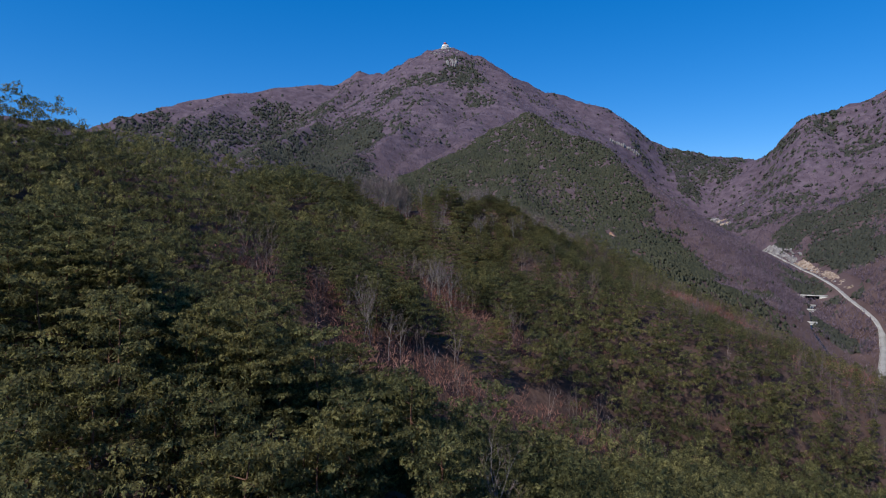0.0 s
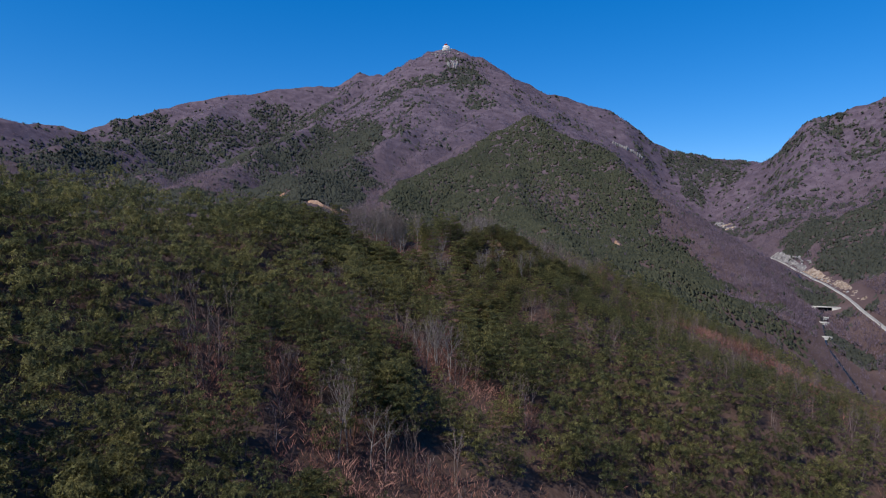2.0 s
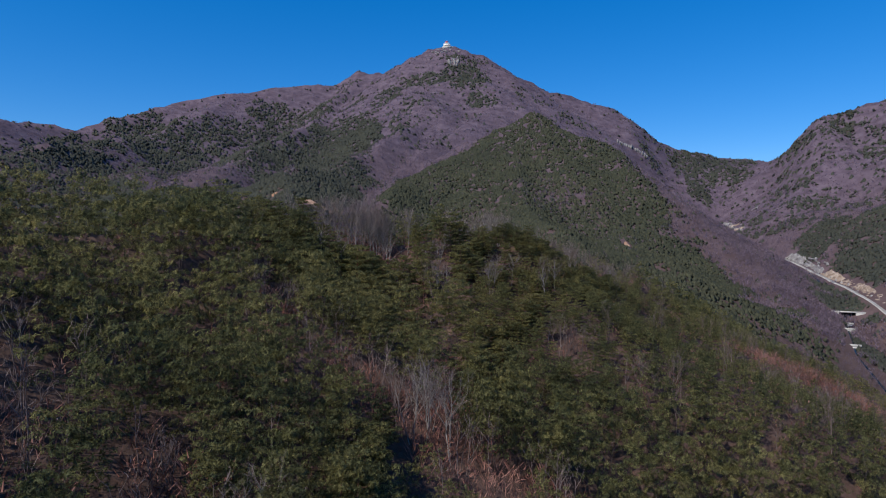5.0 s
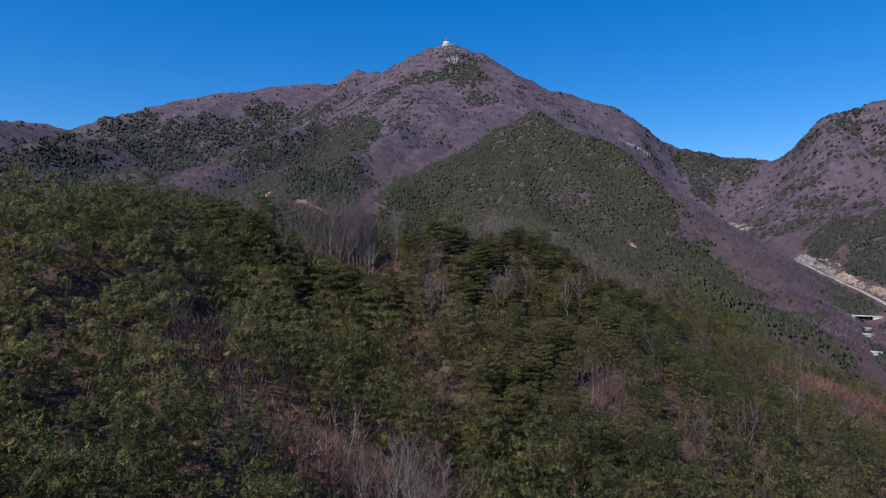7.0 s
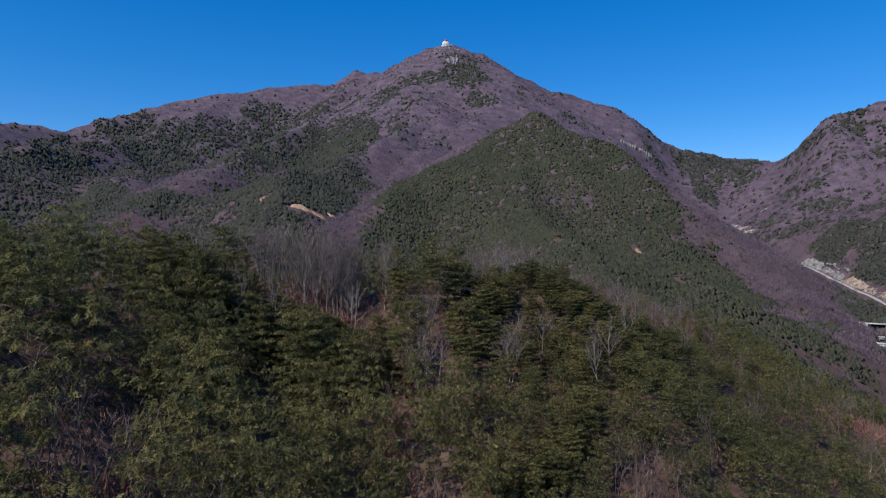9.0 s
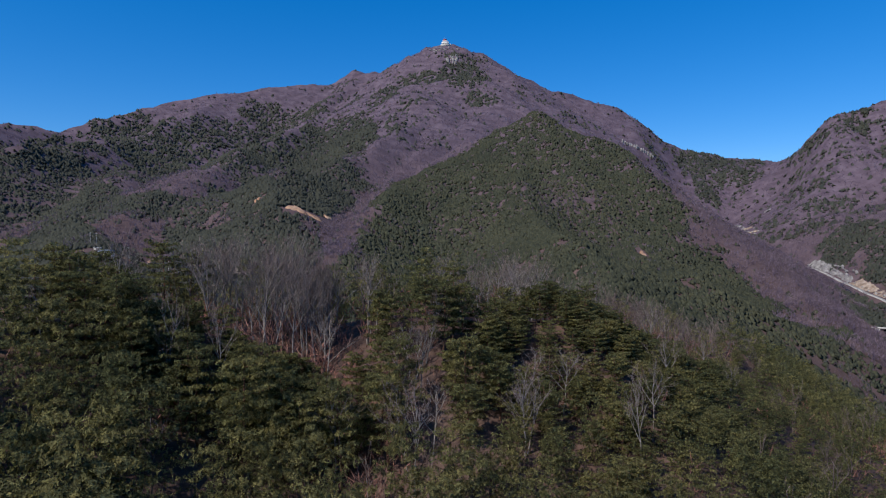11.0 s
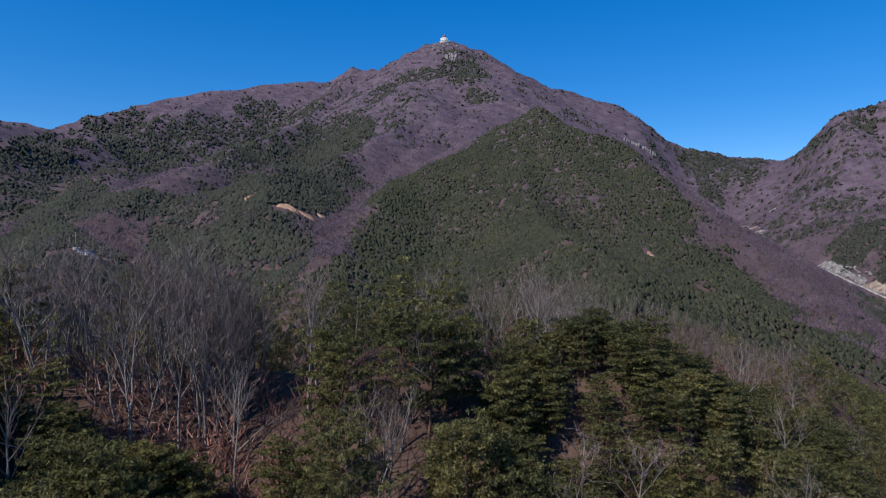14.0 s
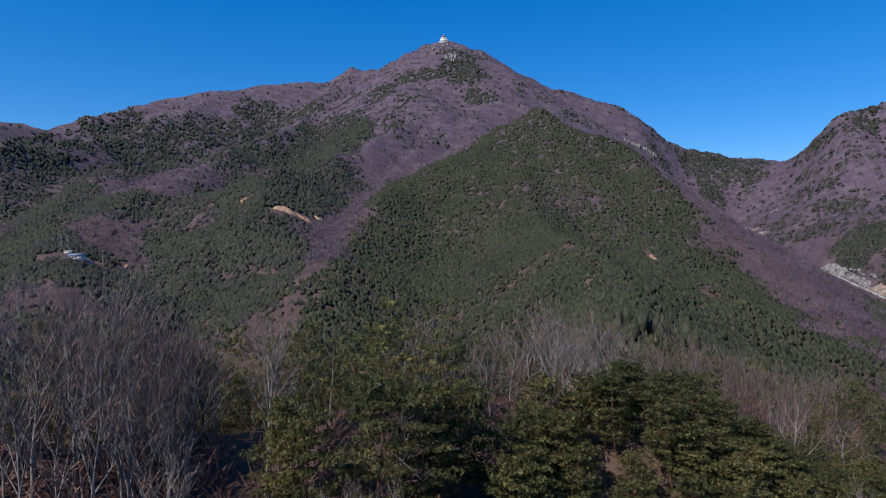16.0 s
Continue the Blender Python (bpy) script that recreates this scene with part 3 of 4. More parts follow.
def stature(x, y):
    """How far the pines have grown: low on the last slope and before the shrubby strips."""
    low = np.maximum(0.50 * low_wood(x, y), 0.14 * np.clip((y - 160) / 8, 0, 1))
    for line, dx, dy, wide, much in ((STRIP, -13, -27, 26, 0.55), (BAND[2:], -1, -12, 6.5, 0.38), (HOLLOW, -1, -8, 6, 0.32), (GROVE_FOOT, 0, 0, 6, 0.4)):
        d = distance(x, y, [(px + dx, py + dy, 0) for px, py, _ in line])
        low = np.maximum(low, much * np.clip((wide - d) / 4, 0, 1))
    return 1 - low


def plant(protos, places, low, high, pine=True):
    """Stand the first of each kind in its place and copies of them in the others."""
    for i, p in enumerate(places):
        k = stature(p[0], p[1]) if pine else 0.76 if p[0] > -6 and p[1] > 165 else 1.0
        m = Matrix.Translation(p) @ Matrix.Rotation(rng.uniform(0, 6.28), 4, "Z") @ Matrix.Diagonal((*[k ** 0.7 * rng.uniform(low, high)] * 2, k * rng.uniform(low, high), 1))
        if i < len(protos):
            protos[i].matrix_basis = m
        else:
            copy_thing(protos[i % len(protos)], m).scale = m.to_scale()


def pine_tree(seed, tall, *shape):
    wood, green = pine_shape(seed, tall, *shape)
    e = new("pine_tree")
    part("trunk", *wood, PINE_BARK, e)
    part("crown", *green, PINE, e)
    return tagged(e, "red pine with tiered dark green boughs on the slope", "tree", "pines on the near slope")


def bare_tree(seed, tall):
    wood, fine = bare_shape(seed, tall, 9, 4, 4, 0.011)
    e = new("bare_tree")
    part("trunk", *wood, BARE_BARK, e)
    part("twig_crown", *fine, TWIG, e)
    return tagged(e, "leafless grey broadleaf tree with fine upright twigs", "tree", "bare trees on the near slope")


plant([pine_tree(100 + k, 7.6 + 0.4 * k, 35, 10, 0.27, 9) for k in range(5)], pines[:80], 0.85, 1.15)
plant([pine_tree(120 + k, 7.6 + 0.4 * k, 35, 6.5, 0.34, 8) for k in range(6)], pines[80:330], 0.82, 1.15)
plant([bare_tree(200 + k, 7.4 + 0.35 * k) for k in range(7)], bares[:115], 0.95, 1.3, False)

# the rest of the near wood
for places, shape in ((mid_pines, (28, 3.0, 0.42, 6, 3)), (rest_pines, (15, 1.4, 0.75, 5, 3))):
    shapes = [pine_shape(300 + k, 7.6 + 0.4 * k, *shape)[1] for k in range(6)]
    wood_ = new("pine_wood", mesh_from("pine_wood", *scatter(shapes, places, rng, 0.8, 1.15, stature(places[:, 0], places[:, 1])), PINE))
    tagged(wood_, "dense wood of dark green pines on the slope", "wood", kind="stuff")
shapes = [joined(list(bare_shape(400 + k, 7.4 + 0.35 * k, 4, 3, 1, 0.026))) for k in range(5)]
bare_wood = new("bare_wood", mesh_from("bare_wood", *scatter(shapes, rest_bares, rng, 0.65, 1.0), TWIG))
tagged(bare_wood, "leafless greyish-brown broadleaf trees among the pines", "wood", kind="stuff")

# the same woods go on beside the flight and behind it
side = jittered(-330, 380, -260, 330, 5.6, rng)
side = side[~in_near_wood(side[:, 0], side[:, 1]) & (np.hypot(side[:, 0], side[:, 1]) < 330)]
side = np.c_[side, ground_at(side[:, 0], side[:, 1])]
late = rng.uniform(0, 1, len(side)) < 0.25
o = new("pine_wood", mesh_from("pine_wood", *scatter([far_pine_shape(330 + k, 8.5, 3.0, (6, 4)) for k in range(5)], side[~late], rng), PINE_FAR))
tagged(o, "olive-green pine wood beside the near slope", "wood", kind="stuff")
o = new("bare_wood", mesh_from("bare_wood", *scatter([spray_shape(340 + k, 8.0, 2.4, 12, 0.17, 0.1, 0.75) for k in range(5)], side[late], rng), TWIG))
tagged(o, "leafless broadleaf trees beside the near slope", "wood", kind="stuff")

# dry undergrowth
pts = jittered(-100, 150, -20, 240, 2.4, rng)
pts = pts[(rng.uniform(0, 1, len(pts)) < 0.2 + 0.8 * bare_share(pts[:, 0], pts[:, 1])) & in_near_wood(pts[:, 0], pts[:, 1])]
thick = jittered(-40, 130, 64, 240, 1.2, rng)
off = np.min([distance(thick[:, 0], thick[:, 1], line) * k for line, k in ((GULLY, 2.6), (HOLLOW, 2.1), (BAND, 2.3), (HEAD, 1.3), (STRIP, 0.8))], axis=0)
off = np.minimum(off, np.min([distance(thick[:, 0], thick[:, 1], line) + 5.5 - wide for line, wide in GLADES[:6]], axis=0))
thick = thick[off < rng.uniform(1.5, 7.5, len(thick))]
grove = np.c_[rng.normal(-16, 6, 160), rng.normal(178, 3.5, 160)]
pts = np.concatenate([pts, thick, grove])
shapes = [spray_shape(500 + k, 3.0, 1.1, 20, 0.045, 0.02, 0.6) for k in range(5)]
brush = new("dry_undergrowth", mesh_from("dry_undergrowth", *scatter(shapes, np.c_[pts, ground_at(pts[:, 0], pts[:, 1])], rng, 0.6, 1.3), SHRUB))
tagged(brush, "reddish-brown dry shrubs between the trees", "shrub", kind="stuff")


# ---------------------------------------------------------------- far woods
def far_points(count, r0, r1, rng):
    """Points of a fan of country, denser where it is nearer."""
    a = rng.uniform(-0.72, 0.72, count)
    r = r0 * (r1 / r0) ** rng.uniform(0, 1, count)
    return np.stack([r * np.sin(a), r * np.cos(a)], -1)


def facing(p, e=4.0):
    """How far the ground leans towards the country before it."""
    z = height(p[:, 0], p[:, 1])
    zx = (height(p[:, 0] + e, p[:, 1]) - z) / e
    zy = (height(p[:, 0], p[:, 1] + e) - z) / e
    r = np.hypot(p[:, 0], p[:, 1])
    up = (155 - z) / r
    return z, (zx * p[:, 0] + zy * p[:, 1]) / r + up


# Stands of evergreens on the far slopes: middle, half-length, half-width, turn, share.
WEST_STANDS = ((-223, 1378, 205, 92, 1.89, 0.95), (-224, 789, 160, 24, 2.15, 0.93), (-152, 810, 122, 32, 1.53, 0.95), (-222, 677, 80, 26, 2.42, 0.95),
               (-151, 649, 44, 24, 2.80, 0.95), (-140, 560, 120, 60, 0.0, 0.9), (-619, 1411, 118, 55, 1.73, 0.85), (-559, 1621, 145, 55, 1.16, 0.72),
               (-357, 1269, 330, 72, 1.94, 0.8), (-602, 1024, 92, 36, 1.69, 0.85), (-431, 850, 165, 40, 2.25, 0.72), (-316, 787, 59, 20, 1.48, 0.75))
SUMMIT_STANDS = ((-45, 1773, 95, 40, 2.65, 0.85), (58, 1784, 100, 62, 1.52, 0.92), (42, 1902, 48, 14, 0.0, 0.9), (78, 1872, 14, 30, 0.5, 0.9), (102, 1624, 55, 38, 1.94, 0.7), (-452, 1818, 126, 60, 2.80, 0.8),
                 (-786, 1599, 158, 75, 2.61, 0.8), (851, 1905, 240, 115, 0.90, 0.95), (801, 1720, 53, 39, 2.02, 0.9), (672, 1630, 64, 26, 1.42, 0.9))
EAST_STANDS = ((415, 650, 60, 22, 1.57, 0.9), (441, 726, 40, 13, 1.57, 0.95), (345, 530, 30, 16, 1.57, 0.9), (562, 937, 84, 30, 0.92, 0.96), (600, 860, 80, 50, 0.7, 0.95),
               (520, 780, 60, 36, 1.0, 0.95), (490, 705, 50, 36, 1.57, 0.95), (946, 1490, 75, 28, 0.7, 0.85), (869, 1508, 50, 20, 1.5, 0.8), (563, 1690, 40, 26, 1.57, 0.6),
               (754, 1330, 40, 40, 0.0, 0.4), (710, 1214, 40, 40, 0.0, 0.5), (960, 1320, 70, 50, 0.0, 0.5))
# Leafless stretches among them: middle, half-length, half-width, turn.
LEAFLESS = ((-79, 1412, 300, 80, 1.60), (-92, 810, 215, 21, 1.57), (-362, 879, 105, 44, 2.19), (-308, 699, 42, 30, 1.35), (-420, 1600, 60, 40, 0.0))


def within(x, y, mx, my, long_, wide, turn):
    """0 in the middle of a stand, 1 at its rim."""
    c, k = math.cos(turn), math.sin(turn)
    u, v = (x - mx) * c + (y - my) * k, (y - my) * c - (x - mx) * k
    return np.hypot(u / long_, v / wide)


def pine_share(x, y, z):
    """Share of evergreens in the far woods."""
    n = bumps(x, y, 120, 71, 4)
    fine = bumps(x, y, 45, 77, 3)
    share = np.where(n + 0.4 * fine > 0.36, 0.25, 0.02) + 0.08 * (y > 1500) * np.clip(3 * fine - 0.2, 0, 1)
    # the mixed woods of the western flank, below the bare upper slopes
    roof = np.interp(x, (-912, -850, -660, -570, -444, -276, -91), (363, 426, 458, 522, 567, 595, 562)) + 25 * fine
    side = np.interp(y, (600, 700, 810, 950, 1200, 1540, 1800), (-118, -124, -119, -100, -150, -165, -100)) + 15 * fine
    mixed_ = np.clip(0.34 + 1.5 * (n + 0.6 * fine), 0.10, 0.85)
    share = np.where((z < roof) & (x < side), np.maximum(share, mixed_), share)
    for *where, much in WEST_STANDS + SUMMIT_STANDS + EAST_STANDS:
        d = within(x, y, *where) + 0.3 * fine
        share = np.maximum(share, much * np.clip((1.25 - d) / 0.35, 0, 1))
    for where in LEAFLESS:
        share = np.where(within(x, y, *where) + 0.9 * fine < 0.9, 0.06 + 0.5 * np.clip(2.5 * fine, 0, 1), share)
    share = np.where((x > 560) & (y > 1000) & (x < 1300), np.maximum(share, 0.07 + 0.3 * np.clip(2 * fine + 0.1, 0, 1)), share)
    west = np.interp(y, (300, 620, 774, 900, 980, 1050, 1100, 1150), (-60, -76, -86, -74, -44, 4, 58, 130)) + 8 * fine
    east = np.interp(y, (200, 400, 500, 715, 800, 954, 1170), (150, 230, 270, 318, 300, 290, 225)) + 40 * n
    on_hill = np.clip(np.minimum(x - west, 0.5 * (east - x)) / 22 + 0.5 + 1.5 * fine, 0, 1) * (y < 1180)
    share = np.maximum(share, on_hill * np.clip(1.15 + 0.9 * (n + 0.6 * fine), 0.72, 1.0))
    mixed_hill = np.exp(-(((x - 150) / 62) ** 2 + ((y - 815) / 70) ** 2) ** 1.5)
    share = share * (1 - np.clip(0.45 + 0.8 * fine, 0.1, 0.9) * mixed_hill)
    return share


# Ground that is kept clear of trees: roads, cuts, clearings (x, y), half-width.
ROAD = [(498, 925), (493, 891), (485, 845), (472, 788), (454, 722), (429, 648), (413, 603), (401, 563), (392, 535), (383, 515), (356, 476), (328, 440), (300, 401), (260, 320)]
CLEAR = [([(px, py, 0) for px, py in ROAD[:8]], 4), ([(px, py, 0) for px, py in ROAD[7:]], 3), ([(484, 815, 0), (462, 725, 0), (424, 614, 0)], 10), ([(387, 645, 0), (411, 633, 0)], 13), ([(370, 600, 0), (307, 497, 0)], 4),
         ([(-148, 708, 0), (-124, 722, 0)], 11), ([(-124, 722, 0), (-120, 745, 0)], 6), ([(-195, 737, 0), (-192, 740, 0)], 4), ([(-290, 598, 0), (-264, 602, 0)], 15), ([(-268, 656, 0), (-262, 630, 0)], 4),
         ([(194, 680, 0), (200, 712, 0)], 6), ([(596, 1240, 0), (648, 1430, 0)], 10), ([(705, 1405, 0), (712, 1410, 0)], 9), ([(0, 1985, 0), (16, 1985, 0)], 26)]


def clear(x, y):
    out = np.full(x.shape, False)
    for line, wide in CLEAR:
        out |= distance(x, y, line) < wide
    return out


for r0, r1, count, pine_args, bare_args in ((200, 600, 22000, (3.3, 3.0, (5, 3)), (5.6, 2.0, 14, 0.10)),
                                            (600, 1200, 50000, (3.4, 3.9, (5, 3)), (6.0, 2.6, 9, 0.24)),
                                            (1200, 2650, 66000, (5.2, 5.6, (5, 3)), (4.6, 3.8, 6, 0.5))):
    p = far_points(count, r0, r1, rng)
    z, lean_ = facing(p)
    keep = (lean_ > -0.12) & ~in_near_wood(p[:, 0], p[:, 1]) & ~clear(p[:, 0], p[:, 1])
    p, z = p[keep], z[keep]
    share = pine_share(p[:, 0], p[:, 1], z)
    green = rng.uniform(0, 1, len(p)) < share
    # little else grows where the evergreens close up
    stay = green | (rng.uniform(0, 1, len(p)) > 1.3 * (share - 0.2))
    more = np.repeat(p, 2, axis=0)[rng.uniform(0, 1, 2 * len(p)) < np.repeat(share - 0.3, 2)]
    more = more + rng.normal(0, 4, more.shape)
    p, green = p[stay], green[stay]
    more = more[~in_near_wood(more[:, 0], more[:, 1]) & ~clear(more[:, 0], more[:, 1])]
    p, green = np.concatenate([p, more]), np.concatenate([green, np.full(len(more), True)])
    place = np.c_[p, ground_at(p[:, 0], p[:, 1]) - 0.3]
    shapes = [far_pine_shape(600 + k, *pine_args) for k in range(6)]
    # pines on the fore hill keep a plain green, the rest take the haze-tinted one
    unhazed = (p[:, 0] > np.interp(p[:, 1], (300, 620, 906, 980, 1050, 1100, 1170), (-150, -97, -88, -56, -8, 46, 130))) & (p[:, 0] < 330) & (p[:, 1] < 1190)
    for spot, mat, label in ((place[green & unhazed], PINE_FAR, "olive-green pine wood on the hill before the summit"),
                             (place[green & ~unhazed], PINE_HAZED, "dark green pine woods on the far slopes, haze in their colour")):
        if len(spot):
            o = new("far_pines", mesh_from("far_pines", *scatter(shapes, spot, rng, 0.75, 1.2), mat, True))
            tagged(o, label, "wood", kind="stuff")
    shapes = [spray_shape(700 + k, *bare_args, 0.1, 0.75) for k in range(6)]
    o = new("far_bare_woods", mesh_from("far_bare_woods", *scatter(shapes, place[~green], rng, 0.7, 1.2), TWIG_HAZED))
    tagged(o, "purplish-brown leafless woods on the far slopes, tinted violet for haze", "wood", kind="stuff")


# ---------------------------------------------------------------- roads, cuts and rocks on the far slopes
CONCRETE = earthy("pale_concrete", (0.30, 0.29, 0.26), (0.42, 0.41, 0.38), (0.55, 0.53, 0.50), 0.15, 2.0, 0.15)
ROADTOP = earthy("worn_road", (0.20, 0.19, 0.18), (0.28, 0.27, 0.25), (0.36, 0.35, 0.33), 0.1, 1.5, 0.1)
SOIL = earthy("orange_soil", (0.22, 0.12, 0.075), (0.37, 0.22, 0.14), (0.52, 0.36, 0.25), 0.07, 0.6, 0.6)
ROCK = earthy("pale_rock", (0.09, 0.085, 0.085), (0.20, 0.19, 0.19), (0.38, 0.37, 0.36), 0.2, 0.9, 0.8)
CUT = earthy("cut_rock_and_soil", (0.11, 0.082, 0.066), (0.27, 0.20, 0.15), (0.46, 0.40, 0.34), 0.16, 0.7, 0.9)
WHITE = earthy("white_render", (0.62, 0.61, 0.58), (0.74, 0.73, 0.70), (0.80, 0.79, 0.77), 0.3, 3.0, 0.05)
RED = earthy("red_roof_paint", (0.36, 0.08, 0.06), (0.48, 0.12, 0.09), (0.55, 0.17, 0.13), 0.4, 4.0, 0.05, 0.6)
BLUE = earthy("blue_roof_paint", (0.12, 0.15, 0.21), (0.16, 0.20, 0.27), (0.22, 0.26, 0.32), 0.4, 4.0, 0.05, 0.5)
GREY = earthy("grey_steel", (0.30, 0.31, 0.32), (0.40, 0.41, 0.42), (0.48, 0.49, 0.50), 0.5, 5.0, 0.05, 0.5)
WATER, wnodes, wlinks, wb = material("stream_water", 0.08)
wb.inputs["Base Color"].default_value = (0.012, 0.018, 0.02, 1)
GLASS, gnodes, glinks, gb = material("dark_window_glass", 0.06)
gb.inputs["Base Color"].default_value = (0.02, 0.025, 0.03, 1)
gb.inputs["Specular IOR Level"].default_value = 0.5


def level(x, y):
    return float(ground_at(x, y))


def box_arrays(cx, cy, cz, sx, sy, sz, bevel=0.0):
    """A block on its base's middle; bevel trims its upper edges."""
    b = min(bevel, sx / 3, sy / 3, sz / 3)
    rings = [(sx / 2, sy / 2, 0.0), (sx / 2, sy / 2, sz - b), (sx / 2 - b, sy / 2 - b, sz)]
    v = [(cx + px * hx, cy + py * hy, cz + z) for hx, hy, z in rings for px, py in ((-1, -1), (1, -1), (1, 1), (-1, 1))]
    f = []
    for k in (0, 4):
        for i in range(4):
            a, c = k + i, k + (i + 1) % 4
            f += [(a, c, c + 4), (a, c + 4, a + 4)]
    f += [(8, 9, 10), (8, 10, 11), (2, 1, 0), (3, 2, 0)]
    return np.array(v, float), np.array(f)


def turned(arrays, angle, at):
    v, f = arrays
    c, s_ = math.cos(angle), math.sin(angle)
    return np.stack([v[:, 0] * c - v[:, 1] * s_ + at[0], v[:, 0] * s_ + v[:, 1] * c + at[1], v[:, 2] + at[2]], -1), f


def along_line(line, step):
    """Places every step metres along a plan line, with the way's direction."""
    out = []
    for (ax, ay), (bx, by) in zip(line, line[1:]):
        n = max(1, int(math.hypot(bx - ax, by - ay) / step))
        for k in range(n):
            out.append((ax + (bx - ax) * k / n, ay + (by - ay) * k / n, math.atan2(by - ay, bx - ax)))
    return out + [(*line[-1], out[-1][2])]


def smooth_levels(path, lift):
    z = np.array([level(px, py) for px, py, _ in path]) + lift
    for _ in range(6):
        z[1:-1] = (z[:-2] + 2 * z[1:-1] + z[2:]) / 4
    return z


def ribbon(path, z, offsets):
    """A band along a path: offsets are (across, up) of its section."""
    v, f, m = [], [], len(offsets)
    for (px, py, a), h in zip(path, z):
        for across, up in offsets:
            v.append((px + math.sin(a) * across, py - math.cos(a) * across, h + up))
    for i in range(len(path) - 1):
        for k in range(m - 1):
            a = i * m + k
            f += [(a, a + 1, a + m + 1), (a, a + m + 1, a + m)]
    return np.array(v), np.array(f)


path = along_line(ROAD, 7.0)
rz = smooth_levels(path, 0.9)
road = new("road", mesh_from("road", *ribbon(path, rz, [(-2.4, -1.0), (-2.2, 0), (2.2, 0), (2.4, -1.0)]), ROADTOP))
tagged(road, "narrow pale valley road on an earth bank", "road", kind="structure")
part("guard_wall", *ribbon(path, rz, [(2.42, -0.3), (2.45, 0.6), (2.7, 0.6), (2.75, -0.6)]), CONCRETE, road)
part("bank", *ribbon(path, rz, [(-9, -8), (-2.8, -0.25), (2.8, -0.25), (9, -8)]), LITTER, road)


def soil_patch(name, x, y, wide, long_, angle, mat, label, lift=0.6, seed=1):
    """Bare ground with an uneven outline, laid on the slope and a little proud of it."""
    rg = np.random.default_rng(seed)
    v, f, n, rings = [], [], 22, 5
    wob = 1 + 0.28 * np.sin(np.arange(n) * 6.283 / n * 3 + seed) + rg.uniform(-0.16, 0.16, n)
    for k in range(rings + 1):
        q = k / rings
        for i in range(n):
            a = 6.283 * i / n
            u, w_ = math.cos(a) * wide * q * wob[i], math.sin(a) * long_ * q * wob[i]
            px, py = x + u * math.cos(angle) - w_ * math.sin(angle), y + u * math.sin(angle) + w_ * math.cos(angle)
            v.append((px, py, level(px, py) + (lift + rg.uniform(0, 0.7) if k < rings else -0.8)))
    for k in range(rings):
        for i in range(n):
            a, b = k * n + i, k * n + (i + 1) % n
            f += [(a, b, b + n), (a, b + n, a + n)]
    o = new(name, mesh_from(name, np.array(v), np.array(f), mat))
    return tagged(o, label, "soil", kind="structure")


def cutting(name, line, step, base, tall, rough_, mat, label, seed):
    """An uneven bank cut into the slope on one side of a road."""
    rg = np.random.default_rng(seed)
    way = along_line(line, step)
    z = smooth_levels(way, 0.9)
    v, f, rows = [], [], 8
    for i, ((px, py, a), h) in enumerate(zip(way, z)):
        up_to = (tall + 0.28 * tall * math.sin(i * 0.23 * step / 3.5) + 0.13 * tall * math.sin(i * 0.71)) * min(1, i / 4, (len(way) - 1 - i) / 4) + rg.uniform(0, 0.2 * tall)
        for k in range(rows):
            q = k / (rows - 1)
            across = base - 8 * q + rg.uniform(-rough_, rough_) * (0 < k < rows - 1)
            v.append((px + math.sin(a) * across, py - math.cos(a) * across, h + up_to * q ** 0.8 + (rg.uniform(-1, 1) * rough_ if 0 < k else -0.5)))
    for i in range(len(way) - 1):
        for k in range(rows - 1):
            a = i * rows + k
            f += [(a, a + 1, a + rows + 1), (a, a + rows + 1, a + rows)]
    tagged(new(name, mesh_from(name, np.array(v), np.array(f), mat)), label, "bank", kind="structure")
    return way, z


cut_path, cut_z = cutting("road_cutting", [(478, 815), (472, 788), (454, 722), (429, 648), (416, 612)], 3.5, -2.9, 5.6, 1.1, CUT,
                          "freshly cut bank of orange soil above the road", 3)
cutting("rock_cutting", [(499, 932), (493, 891), (485, 845), (479, 818)], 2.4, -2.9, 6.8, 1.3, ROCK, "pale rock face blasted for the valley road", 4)
rg = np.random.default_rng(3)
for k, (px, py, w_, l_) in enumerate(((-146, 712, 10, 6), (-131, 716, 10, 4), (-195, 738, 3.5, 3.5), (-122, 745, 4, 3.5))):
    soil_patch("soil_clearing", px, py, w_, l_, 0.2, SOIL, "orange bare soil of a clearing in the wood", 1.0, 10 + k)
soil_patch("soil_scar", 197, 694, 3.0, 13, -0.25, SOIL, "small orange landslip among pines", 1.6, 21)
for k, (px, py, w_, l_) in enumerate(((646, 1420, 6, 10), (628, 1345, 6, 16), (606, 1275, 6, 14), (707, 1407, 6, 8))):
    soil_patch("rocky_scar", px, py, w_, l_, 0.3, ROCK if k in (0, 3) else CUT, "pale rocky scar beside the stream bed", 1.0, 30 + k)
soil_patch("yard", -272, 600, 8, 4, 0.1, ROADTOP, "pale gravel yard round the white house", 0.5, 41)
track = along_line([(-270, 610), (-262, 626), (-262, 640), (-268, 656)], 4)
o = new("track", mesh_from("track", *ribbon(track, smooth_levels(track, 0.9), [(-3, -4), (-1.4, 0), (1.4, 0), (3, -4)]), SOIL))
tagged(o, "unpaved brown track up to the clearing", "track", kind="structure")


